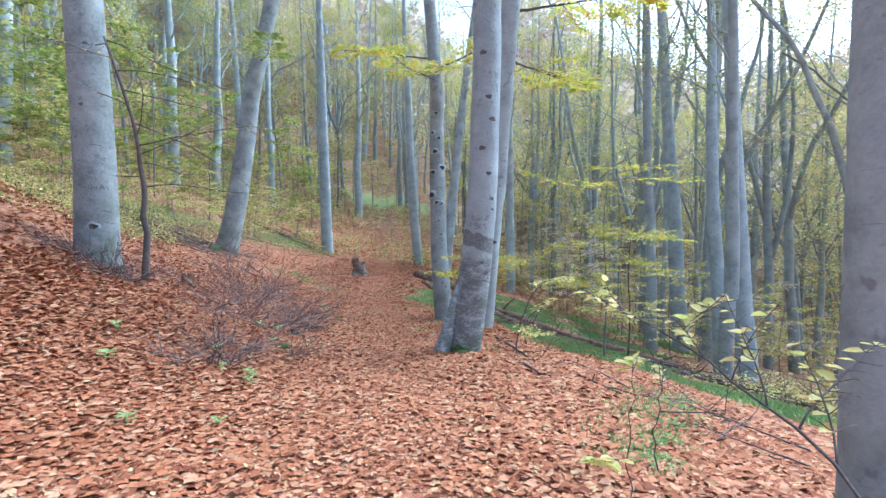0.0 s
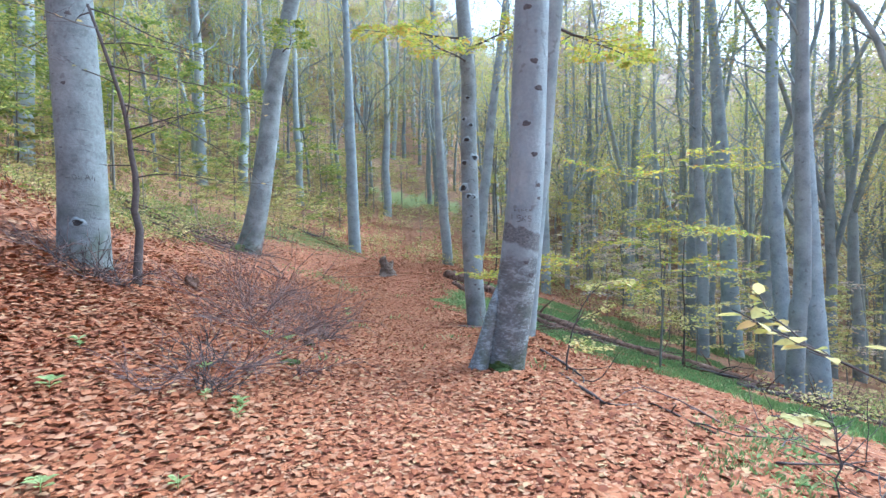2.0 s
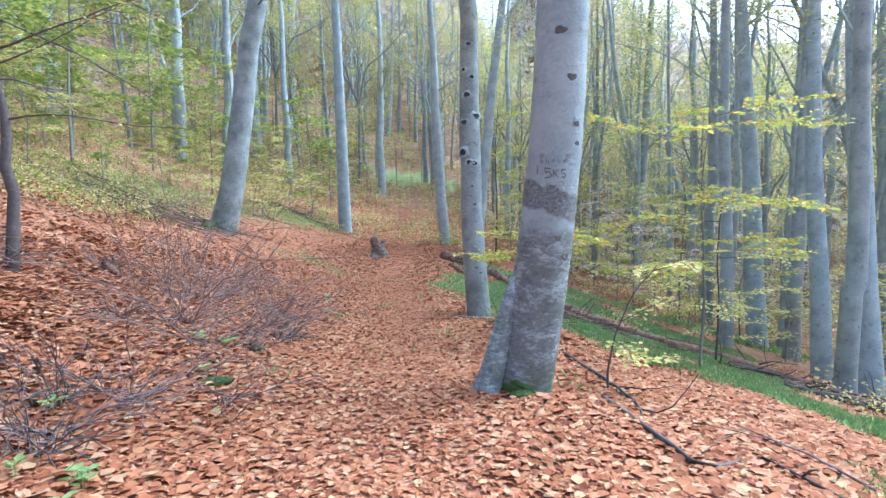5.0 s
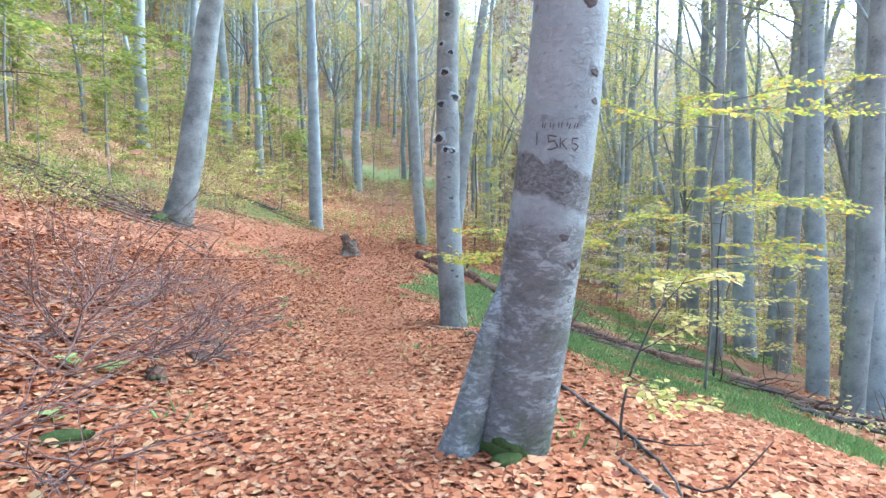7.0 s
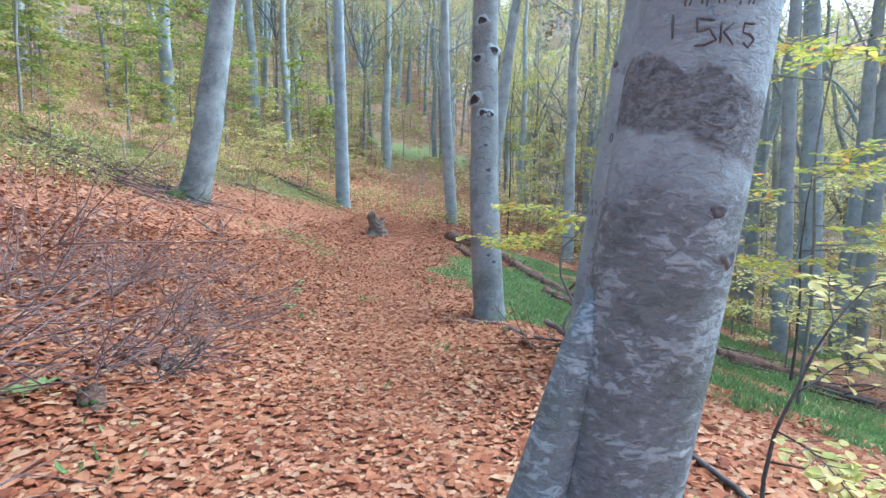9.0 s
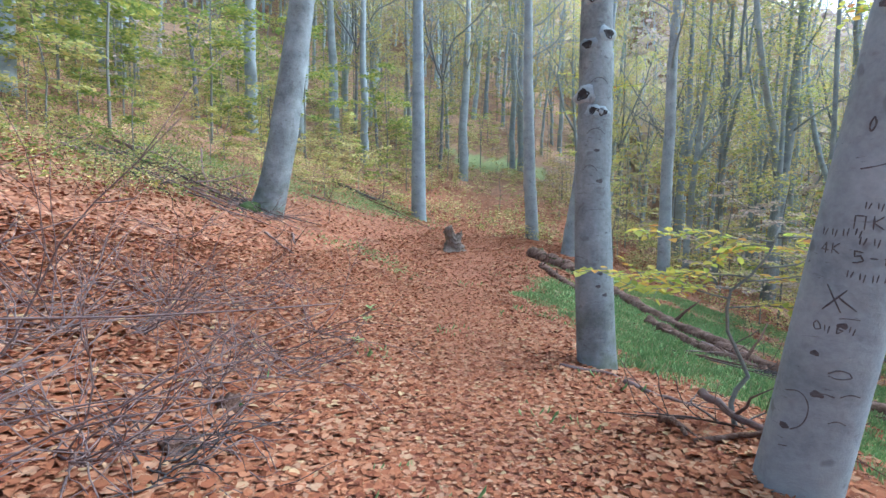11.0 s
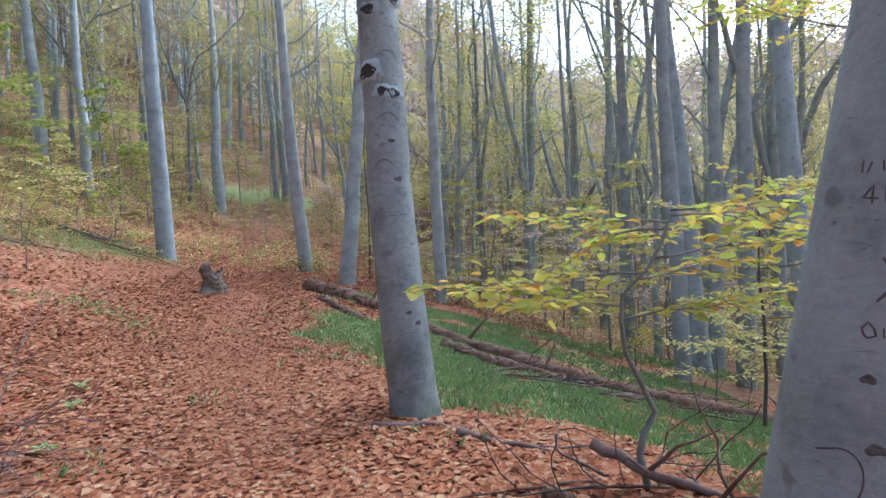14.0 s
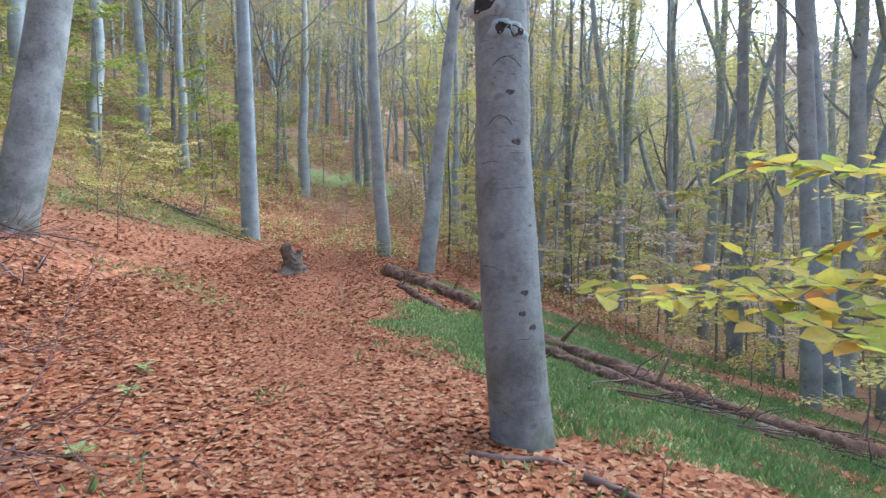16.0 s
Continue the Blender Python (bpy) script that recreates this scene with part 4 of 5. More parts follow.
# ---- low plants on the slopes ----
def low_plants(n):
    g = np.random.default_rng(5)
    d, a = 9 + 55 * g.random(n * 4) ** 0.8, np.radians(g.uniform(-56, 56, n * 4))
    x, y = d * np.sin(a), d * np.cos(a)
    patchy = np.sin(0.5 * x + 1) * np.sin(0.43 * y) + 0.6 * np.sin(1.3 * x) * np.sin(1.1 * y + 2)
    keep = ((np.abs(x - line_x(y)) > 6.2) | (y > 32)) & ((patchy > np.where(x > 2, -0.1, -0.5)) | (np.hypot(x + 11.5, y - 20.5) < 3.2)) & (turf(x, y) < 0.3) & (g.random(n * 4) < np.where((np.abs(x - line_x(y)) < 6) & (y < 46), 0.5, 1.0))
    x, y = x[keep][:n], y[keep][:n]
    n = len(x)
    foot = np.stack([x, y, land(x, y)], 1)
    top = foot + np.stack([g.normal(0, 0.16, n), g.normal(0, 0.16, n), g.uniform(0.15, 0.65, n) * (1 + smooth(30, 45, y))], 1)
    lv, lq = [], []
    k = 12
    u = g.uniform(0.35, 1.05, (n, k, 1))
    at = (foot[:, None] + (top - foot)[:, None] * u + g.normal(0, 1, (n, k, 3)) * np.array([0.14, 0.14, 0.05])).reshape(-1, 3)
    a = g.uniform(0, 6.28, len(at))
    ln = (0.075 + 0.085 * smooth(22, 45, at[:, 1])) * g.uniform(0.6, 1.4, len(at))
    v, q = leaves(at, np.stack([np.cos(a), np.sin(a), g.normal(0, 0.25, len(at))], 1), np.array([0, 0, 1.0]) + g.normal(0, 0.3, (len(at), 3)), ln, ln * 0.6)
    side = np.array([0.006, 0, 0])
    sv = np.stack([foot - side, foot + side, top + side * 0.4, top - side * 0.4], 1).reshape(-1, 3)
    return (v, q), (sv, np.arange(len(sv)).reshape(-1, 4))


def weeds(spots, n, label, mat=None, size=1.0, rise=0.05):
    """Low weeds and grass blades in loose patches among the leaves: (x, y, reach)."""
    g = np.random.default_rng(17)
    at, ahead, up, ln = [], [], [], []
    for x, y, reach in spots:
        k = int(n * reach)
        px, py = x + g.normal(0, reach * 0.55, k), y + g.normal(0, reach * 0.7, k)
        a = g.uniform(0, 6.28, k)
        at.append(np.stack([px, py, land(px, py) + rise * g.random(k) ** 2], 1))
        ahead.append(np.stack([np.cos(a), np.sin(a), g.uniform(0.1, 1.2, k)], 1))
        up.append(np.stack([-0.5 * np.cos(a), -0.5 * np.sin(a), np.ones(k)], 1))
        ln.append(size * g.uniform(0.04, 0.12, k))
    ln = np.concatenate(ln)
    v, q = leaves(np.vstack(at), np.vstack(ahead), np.vstack(up), ln, ln * g.uniform(0.08, 0.45, len(ln)), 0.2, 0.3)
    tagged(part("weeds", fast_mesh("weeds", v, q), mat or GRASS), label, "weeds", kind="stuff")


weeds([(-6.76, 21.7, 0.5), (-5.7, 22.6, 0.7), (-5.2, 21.8, 0.5), (-4.6, 21.1, 0.4), (-6.2, 22.4, 0.6)], 150, "thin weeds growing through the leaves beside the path")
weeds([(1.65, 4.6, 0.2), (1.95, 5.2, 0.22), (2.25, 5.9, 0.25), (2.6, 6.6, 0.3), (3.0, 7.4, 0.35)], 420, "yellow-green grass tufts on the edge of the slope", size=0.7)
weeds([(-11.0, 27.0, 1.6), (-10.1, 29.8, 2.0), (-8.7, 33.5, 2.0), (-12.6, 25.0, 1.6), (-11.5, 20.5, 2.0), (-13, 22.5, 1.8), (-9.4, 31.5, 1.6)], 900, "low grey-green grass and weeds on the bank")
weeds([(-10.5, 17.5, 1.6), (-12.5, 17, 2.2), (-14, 20, 2.4), (-11.2, 22.8, 1.8), (-13.5, 25, 2.4), (-16.5, 23, 2.6), (-9, 14.5, 0.8)], 170,
      "grey-green leafy ground plants covering the bank", LEAF_GREEN, 1.5, 0.3)
pl, ps = low_plants(10500)
half = len(pl[1]) // 5
tagged(part("undergrowth", fast_mesh("undergrowth", pl[0], pl[1][half:]), LEAF_GOLD), "low yellowed undergrowth covering the wooded slopes", "undergrowth", kind="stuff")
pl = (pl[0], pl[1][:half])
tagged(part("undergrowth", fast_mesh("undergrowth", *pl), LEAF_GREEN), "low leafy undergrowth covering the wooded slopes", "undergrowth", kind="stuff")
tagged(part("undergrowth_stems", fast_mesh("undergrowth_stems", *ps), TWIG), "thin brown stems of the undergrowth", "undergrowth", kind="stuff")


# ---- the wooded hill across the valley ----
def distant_woods(n):
    g = np.random.default_rng(9)
    a, d = np.radians(g.uniform(-62, 66, n)), 74 + 165 * g.random(n) ** 0.8
    x, y = d * np.sin(a), d * np.cos(a)
    z = land(x, y)
    hgt = g.uniform(11, 19, n)
    k = 44
    u = g.random((n, k))
    ang = g.uniform(0, 6.28, (n, k))
    rad = (0.9 + 2.6 * np.sin(np.pi * (0.1 + 0.85 * u))) * g.random((n, k)) ** 0.5
    at = np.stack([x[:, None] + rad * np.cos(ang), y[:, None] + rad * np.sin(ang), z[:, None] + hgt[:, None] * (0.28 + 0.74 * u)], -1).reshape(-1, 3)
    m = len(at)
    ln = g.uniform(0.7, 1.7, m)
    v, q = leaves(at, g.normal(0, 1, (m, 3)) * np.array([1, 1, 0.5]), g.normal(0, 0.6, (m, 3)) + np.array([0, 0, 1.0]), ln, ln * 0.8, 0.3, 0.2)
    foot = np.stack([x, y, z - 0.3], 1)
    top = foot + np.stack([g.normal(0, 0.6, n), g.normal(0, 0.6, n), hgt], 1)
    tv = np.concatenate([np.stack([foot + 0.22 * w, top + 0.05 * w], 1) for w in (np.array([1, 0, 0]), np.array([-0.5, 0.87, 0]), np.array([-0.5, -0.87, 0]))], 1).reshape(-1, 3)
    b = np.arange(n)[:, None] * 6
    tq = np.concatenate([b + [0, 2, 3, 1], b + [2, 4, 5, 3], b + [4, 0, 1, 5]], 1).reshape(-1, 4)
    return (v, q), (tv, tq)


dl, dt = distant_woods(2200)
tagged(part("distant_woods", fast_mesh("distant_woods", *dl), LEAF_WOODS), "far autumn woods in mauve-brown and yellow on the opposite hill", "woods", kind="stuff")
tagged(part("distant_trunks", fast_mesh("distant_trunks", *dt), BARK), "pale trunks of the far woods", "woods", kind="stuff")


# ---- dead wood ----
def on_land(points, lift):
    return np.array([(x, y, float(land(x, y)) + lift) for x, y in points])


def fine_line(points, n, g, crook):
    p = np.asarray(points, float)
    s = np.concatenate([[0], np.cumsum(np.linalg.norm(np.diff(p, axis=0), axis=1))])
    u = np.linspace(0, s[-1], n)
    q = np.stack([np.interp(u, s, p[:, c]) for c in range(3)], 1)
    q += g.normal(0, crook, q.shape) * np.array([1, 1, 0.5])
    return q


def fallen_log(points, r0, r1, label, seed, stubs=4, mat=None, name="fallen_log", lift=0.0, moss=0.0):
    g = np.random.default_rng(seed)
    line = fine_line(on_land(points, 0.4 * r0 + lift), 70, g, r0 * 0.10)
    c = line.mean(0)
    c[2] = float(land(c[0], c[1]))
    e = thing(name, *c, label, "fallen log", "dead wood on the slope")
    v, q = tube(line - c, np.linspace(r0, r1, 70) * np.interp(np.arange(70), np.arange(0, 78, 7), g.uniform(0.78, 1.15, 12)), 18, 0.14, seed, rough=0.045)
    part("trunk", shade(fast_mesh("trunk", v, q)), mat or ROT, e)
    for k in range(stubs):
        i0 = g.integers(6, 66)
        d = unit(np.array([g.normal(0, 1), g.normal(0, 1), abs(g.normal(0, 0.6)) + 0.1]))
        b = wander(line[i0] - c, d, g.uniform(0.3, 1.2), 5, g, 0.25)
        part("branch_stub", shade(fast_mesh("branch_stub", *tube(b, np.linspace(r1 * 0.35, 0.008, 6), 6, 0.1, k))), mat or ROT, e)
    if moss:
        for k, i0 in enumerate(g.integers(0, 40, 9)):
            pad = tube(np.array([line[i0] - c + [g.normal(0, r0 * 0.2), g.normal(0, r0 * 0.2), r0 * 0.5 + u] for u in (-0.05, 0, 0.02)]), [r0 * 0.3, r0 * 0.75, r0 * 0.2], 9, 0.35, k)
            part("moss_cushion", shade(fast_mesh("moss_cushion", *pad)), MOSS, e, "green moss cushion")
    return e


fallen_log([(-1.6, 27.7), (-0.6, 26.2), (0.6, 24.4)], 0.25, 0.2, "rotten dark log with moss lying beside the path", 41, 3, moss=1)
fallen_log([(-1.15, 25.1), (-0.65, 23.5), (-0.2, 22.2)], 0.12, 0.09, "split mossy piece of rotten log", 42, 2, moss=1)
fallen_log([(0.75, 24.0), (1.4, 22.1), (2.1, 20.8), (3.0, 19.5)], 0.17, 0.15, "brown rotten log lying across the turf", 43, 4)
fallen_log([(2.6, 19.5), (3.5, 18.3), (4.6, 17.4), (6.0, 16.7), (7.1, 15.9)], 0.16, 0.11, "long dark rotten log sunk in the turf", 48, 7)
fallen_log([(1.35, 20.3), (2.1, 19.1), (3.0, 18.1)], 0.13, 0.11, "pale barkless log beside a longer one", 44, 3)
fallen_log([(2.3, 19.6), (3.7, 17.6), (5.8, 17.3), (8.2, 17.4)], 0.07, 0.04, "thin grey fallen bough among dead wood", 45, 6, TWIG_PALE)


def stick(points, r0, label, seed, mat=None, lift=0.03, name="fallen_branch", twigs=3):
    g = np.random.default_rng(seed)
    pts = on_land([p[:2] for p in points], lift)
    for k, p in enumerate(points):
        if len(p) > 2:
            pts[k, 2] += p[2]
    line = fine_line(pts, 12, g, r0 * 0.35)
    c = np.array([*line.mean(0)[:2], float(land(*line.mean(0)[:2]))])
    e = thing(name, *c, label, "branch", "sticks on the forest floor")
    part("branch", shade(fast_mesh("branch", *tube(line - c, np.linspace(r0, r0 * 0.35, 12), 7, 0.1, seed))), mat or TWIG, e)
    for k in range(twigs):
        i0 = g.integers(3, 11)
        b = wander(line[i0] - c, unit(line[i0] - line[i0 - 1]) + g.normal(0, 0.7, 3) + np.array([0, 0, 0.3]), g.uniform(0.2, 0.6) * (1 + r0 * 8), 4, g, 0.2)
        part("twig", shade(fast_mesh("twig", *tube(b, np.linspace(r0 * 0.4, 0.003, 5), 5))), mat or TWIG, e)
    return e


def scatter_sticks(centre, spread, count, length, r, label, seed, mats, way=None):
    g = np.random.default_rng(seed)
    for k in range(count):
        x, y = centre[0] + g.normal(0, spread[0]), centre[1] + g.normal(0, spread[1])
        a = (way + g.normal(0, 0.6)) if way is not None else g.uniform(0, 3.14)
        ln = length * g.uniform(0.5, 1.3)
        lift = g.uniform(0, 0.25)
        stick([(x, y), (x + math.cos(a) * ln / 2 + g.normal(0, 0.06), y + math.sin(a) * ln / 2, lift * 0.5), (x + math.cos(a) * ln, y + math.sin(a) * ln, lift)], r * g.uniform(0.6, 1.3), label, seed * 50 + k, mats[k % len(mats)])


# brushwood round the logs and on the slope
scatter_sticks((4.2, 17.7), (1.4, 0.45), 18, 1.8, 0.022, "grey-brown branch among the rotten logs", 46, (TWIG, TWIG_PALE, ROT), -0.35)
scatter_sticks((7.3, 15.4), (1.0, 1.0), 28, 2.0, 0.045, "brown dead branch lying on the slope", 47, (ROT, TWIG, TWIG_PALE), -0.6)
scatter_sticks((2.6, 16.9), (0.9, 0.7), 7, 1.5, 0.018, "thin dead branch on the turf", 48, (TWIG, TWIG_PALE), -0.5)
# brushwood on the bank before the bent beech
scatter_sticks((-11.8, 20.6), (1.9, 1.0), 34, 2.6, 0.03, "long grey fallen branch on the bank", 49, (TWIG_PALE, TWIG, TWIG_PALE), -0.3)
scatter_sticks((-9.8, 32.5), (1.2, 1.2), 9, 2.2, 0.03, "fallen bough below the hillside", 50, (TWIG, ROT), -0.5)
for k, (line, r) in enumerate([([(-13.2, 19.3), (-12.4, 20.1), (-11.5, 20.9), (-10.1, 21.2)], 0.06), ([(-13.3, 21.9), (-12.5, 22.2), (-11.1, 21.7)], 0.05), ([(-10.5, 20.6), (-10.2, 21.6, 0.2), (-9.7, 22.6, 0.75)], 0.035),
                               ([(-10.9, 21.8, 0.85), (-10.5, 21.3, 0.4), (-9.9, 20.8, 0.1)], 0.03), ([(-12.0, 18.3), (-11.4, 19.2), (-10.7, 20.1)], 0.05), ([(-11.9, 33.0), (-10.0, 33.2), (-8.4, 35.4)], 0.09), ([(-12.8, 20.6, 0.2), (-11.7, 21.5, 0.25), (-10.6, 21.6)], 0.045),
                               ([(-9.4, 33.4), (-9.35, 33.45, 0.5), (-9.3, 33.4, 0.95)], 0.05), ([(-10.3, 26.9), (-9.6, 27.6), (-8.8, 28.6)], 0.04)]):
    stick(line, r, "long grey weathered bough lying on the bank", 700 + k, TWIG_PALE if k != 5 else TWIG, 0.05, twigs=4)
# beside the path
stick([(1.0, 8.5), (1.15, 7.7), (1.25, 7.1), (1.75, 7.5), (2.05, 6.7)], 0.022, "crooked dark branch lying by the path", 51)
stick([(0.95, 10.1), (1.2, 9.4), (1.3, 8.6), (1.2, 8.1)], 0.02, "dark branch lying below a beech", 52)
stick([(0.52, 12.15, 0.22), (0.66, 11.95, 0.08), (0.82, 11.7, 0.0), (0.95, 11.5)], 0.034, "thick curved grey branch beside the sapling", 53, TWIG_PALE, 0.04)
stick([(0.28, 12.2), (0.3, 12.0, 0.05), (0.34, 11.7, 0.02)], 0.042, "short dark stub of rotten wood", 54, ROT, 0.03, twigs=1)
stick([(0.35, 11.6), (0.75, 11.45, 0.05), (1.2, 11.5)], 0.025, "dead branch in the leaves", 55, ROT)
stick([(0.2, 13.95), (0.5, 13.7), (0.75, 13.3)], 0.035, "root-like brown branch at the path edge", 56, TWIG_PALE, 0.02, twigs=1)
stick([(-0.5, 14.3), (0.0, 14.2, 0.02), (0.55, 14.15)], 0.03, "root across the foot of a beech", 57, TWIG_PALE, 0.01, twigs=0)
scatter_sticks((0.9, 12.0), (0.25, 0.3), 8, 0.7, 0.01, "thin twig in a small heap of brushwood", 58, (TWIG, ROT))


scatter_sticks((2.9, 5.6), (0.5, 0.8), 9, 0.9, 0.011, "thin dry twig lying on the slope", 59, (TWIG, TWIG_PALE, TWIG))


def stump(x, y, r, tall, label, seed, moss=True):
    """A broken trunk: an uneven post with a jagged, hollow top."""
    g = np.random.default_rng(seed)
    e = thing("tree_stump", x, y, float(land(x, y)), label, "stump")
    h = np.linspace(-0.1, tall, 16)
    p = np.stack([0.10 * h * g.normal(), 0.08 * h, h], 1)
    v, q = tube(p, r * (0.85 + 0.4 * np.exp(-(h + 0.1) / 0.18)), 24, 0.16, seed, 0.25, rough=0.09)
    v = v.copy()
    ang = np.arctan2(v[:, 1] - p[:, 1].mean(), v[:, 0] - p[:, 0].mean())
    share = 0.74 + 0.1 * np.sin(ang + seed) + 0.1 * np.sin(3 * ang + 1) + 0.09 * np.sin(7 * ang) + 0.06 * np.sin(11 * ang + 2)
    v[:, 2] = np.where(v[:, 2] > 0, v[:, 2] * share, v[:, 2])
    v[-1, 2] = 0.42 * tall
    part("stump", shade(fast_mesh("stump", v, q)), STUMP if tall > 0.5 else ROT, e)
    for k in range(4 if moss else 0):
        a, z = g.uniform(0, 6.28), g.uniform(0.0, tall * 0.35)
        pad = tube(np.array([[math.cos(a) * r * 0.95, math.sin(a) * r * 0.95, z + u] for u in (-0.3 * r, 0.0, 0.2 * r)]), [r * 0.2, r * 0.4, r * 0.12], 9, 0.3, k)
        part("moss_cushion", shade(fast_mesh("moss_cushion", *pad)), MOSS, e, "green moss cushion")
    return e


stump(-4.5, 27.5, 0.36, 0.95, "jagged grey-brown rotten stump beside the path", 67, False)
stump(-2.4, 9.5, 0.07, 0.12, "small dark mossy stump in the leaves", 62)
stump(-2.75, 11.2, 0.07, 0.14, "low mossy stump under brushwood", 64)
stump(-2.55, 10.45, 0.08, 0.1, "low mossy stub in the leaves", 65)
stump(-4.65, 10.4, 0.09, 0.2, "small weathered stump on the bank", 66, False)


def boulder(x, y, r, label, seed):
    g = np.random.default_rng(seed)
    h = np.linspace(-0.4, 1, 7) * r
    v, q = tube(np.stack([h * 0, h * 0, h], 1), r * np.sqrt(np.clip(1.05 - (h / r) ** 2, 0.05, 1)), 12, 0.3, seed)
    me = shade(fast_mesh("mossy_mound", v * np.array([1.5, 1.0, 0.7]), q))
    ob = part("mossy_mound", me, MOSS)
    ob.matrix_world = pose(x, y, float(land(x, y)), 0, 0, g.uniform(0, 180))
    return tagged(ob, label, "moss")


boulder(-8.95, 21.25, 0.3, "green mossy root swelling at a beech foot", 1)
boulder(-2.25, 8.25, 0.09, "dark mossy lump in the leaf litter", 2)
boulder(0.30, 8.32, 0.07, "green moss at the foot of a beech", 3)


# ---- bare twiggy shrubs on the left of the path ----
def bare_shrub(x, y, reach, stems, label, seed, mat=None, rise=0.55):
    g = np.random.default_rng(seed)
    e = thing("bare_shrub", x, y, float(land(x, y)), label, "shrub", "bare shrubs on the bank")
    for k in range(stems):
        a = g.uniform(0, 6.28)
        s = wander((g.normal(0, 0.06), g.normal(0, 0.06), -0.02), (math.cos(a), math.sin(a), g.uniform(0.25, 1.2) * rise), reach * g.uniform(0.6, 1.2), 7, g, 0.16, -0.02)
        s[:, 2] = np.maximum(s[:, 2], 0.02 + land(x + s[:, 0], y + s[:, 1]) - land(x, y))
        stem = part("stem", fast_mesh("stem", *tube(s, np.linspace(0.0062, 0.0026, 8), 5)), mat or TWIG_PALE, e)
        for _ in range(5):
            i0 = g.integers(1, 7)
            t = wander(s[i0], unit(s[i0] - s[i0 - 1]) + g.normal(0, 0.55, 3), reach * g.uniform(0.25, 0.6), 4, g, 0.18)
            part("twig", fast_mesh("twig", *tube(t, np.linspace(0.0036, 0.0018, 5), 4)), mat or TWIG_PALE, stem)
    return e


for k, (x, y, reach, stems) in enumerate([(-2.5, 6.75, 0.6, 9), (-2.45, 7.5, 0.75, 10), (-2.0, 8.0, 0.6, 7), (-2.75, 10.0, 0.9, 12), (-2.6, 10.8, 0.8, 9), (-3.1, 11.5, 0.9, 12), (-3.9, 11.6, 0.9, 9), (-4.7, 10.4, 0.6, 7), (-4.6, 8.35, 0.75, 11),
                                          (-5.3, 8.25, 0.6, 8), (-3.3, 12.8, 0.8, 8), (-4.3, 13.5, 1.0, 9), (-2.7, 6.3, 0.5, 6), (-4.6, 16.0, 0.9, 8), (-3.6, 9.0, 0.6, 6), (-6.5, 15.5, 1.0, 8), (-8.2, 20.8, 1.1, 8), (-4.9, 14.8, 0.8, 7), (-3.3, 9.4, 1.0, 8), (-3.9, 10.6, 1.1, 8), (-4.2, 12.5, 1.2, 9), (-2.95, 12.3, 1.0, 8), (-3.5, 14.0, 1.1, 8)]):
    bare_shrub(x, y, reach * 1.15, stems + 2, "bare purple-grey shrub of thin sprawling twigs", 300 + k, TWIG_PALE, 0.6)


for k, (x, y, reach, stems) in enumerate([(-4.75, 8.28, 0.75, 16), (-4.5, 8.5, 0.6, 12), (-5.1, 8.2, 0.5, 9), (-2.35, 6.6, 0.4, 12), (-2.7, 7.1, 0.45, 12), (-2.45, 10.2, 0.45, 10)]):
    bare_shrub(x, y, reach, stems, "dark brown tangle of dead twigs in the leaves", 350 + k, TWIG, 1.0)


for k, (x, y, reach, stems) in enumerate([(-2.75, 9.0, 1.5, 9), (-3.3, 9.7, 1.7, 10), (-4.0, 11.0, 1.6, 9)]):
    bare_shrub(x, y, reach, stems, "tall bare shrub with long arching grey twigs", 380 + k, TWIG_PALE, 1.15)


# ---- small green plants in the leaves ----
def green_plant(x, y, size, seed):
    g = np.random.default_rng(seed)
    e = thing("green_plant", x, y, float(land(x, y)), "small green plant growing through fallen leaves", "plant", "green plants in the litter")
    n = 7
    a = np.linspace(0, 6.28, n, endpoint=False) + g.normal(0, 0.3, n)
    h = g.uniform(0.02, 0.09, n)
    for k in range(n):
        at = np.array([[0.01 * math.cos(a[k]), 0.01 * math.sin(a[k]), h[k]]])
        part("leaf", fast_mesh("leaf", *leaves(at, [[math.cos(a[k]), math.sin(a[k]), 0.35]], [[0, 0, 1.0]], size * g.uniform(0.7, 1.2), size * 0.6)), GRASS, e)
    part("stem", fast_mesh("stem", *tube(np.array([[0, 0, -0.01], [0, 0, 0.05], [0.005, 0, 0.09]]), [0.004, 0.003, 0.002], 5)), GRASS, e)


for k, (x, y, s) in enumerate([(-2.65, 9.3, 0.1), (-2.85, 9.15, 0.09), (-2.66, 9.45, 0.08), (-1.9, 6.2, 0.07), (-2.6, 7.0, 0.07), (-3.0, 5.6, 0.09), (-2.2, 4.6, 0.07), (-3.4, 6.4, 0.08), (-1.7, 5.0, 0.06), (-2.4, 8.4, 0.08), (-3.4, 15.6, 0.1), (-3.6, 16.3, 0.1), (-3.0, 14.2, 0.09), (-1.97, 6.42, 0.06), (-2.02, 6.45, 0.065), (-1.99, 6.48, 0.055), (-2.25, 6.35, 0.06)]):
    green_plant(x, y, s, 500 + k)


# ---- marks on the bark ----
from mathutils.bvhtree import BVHTree


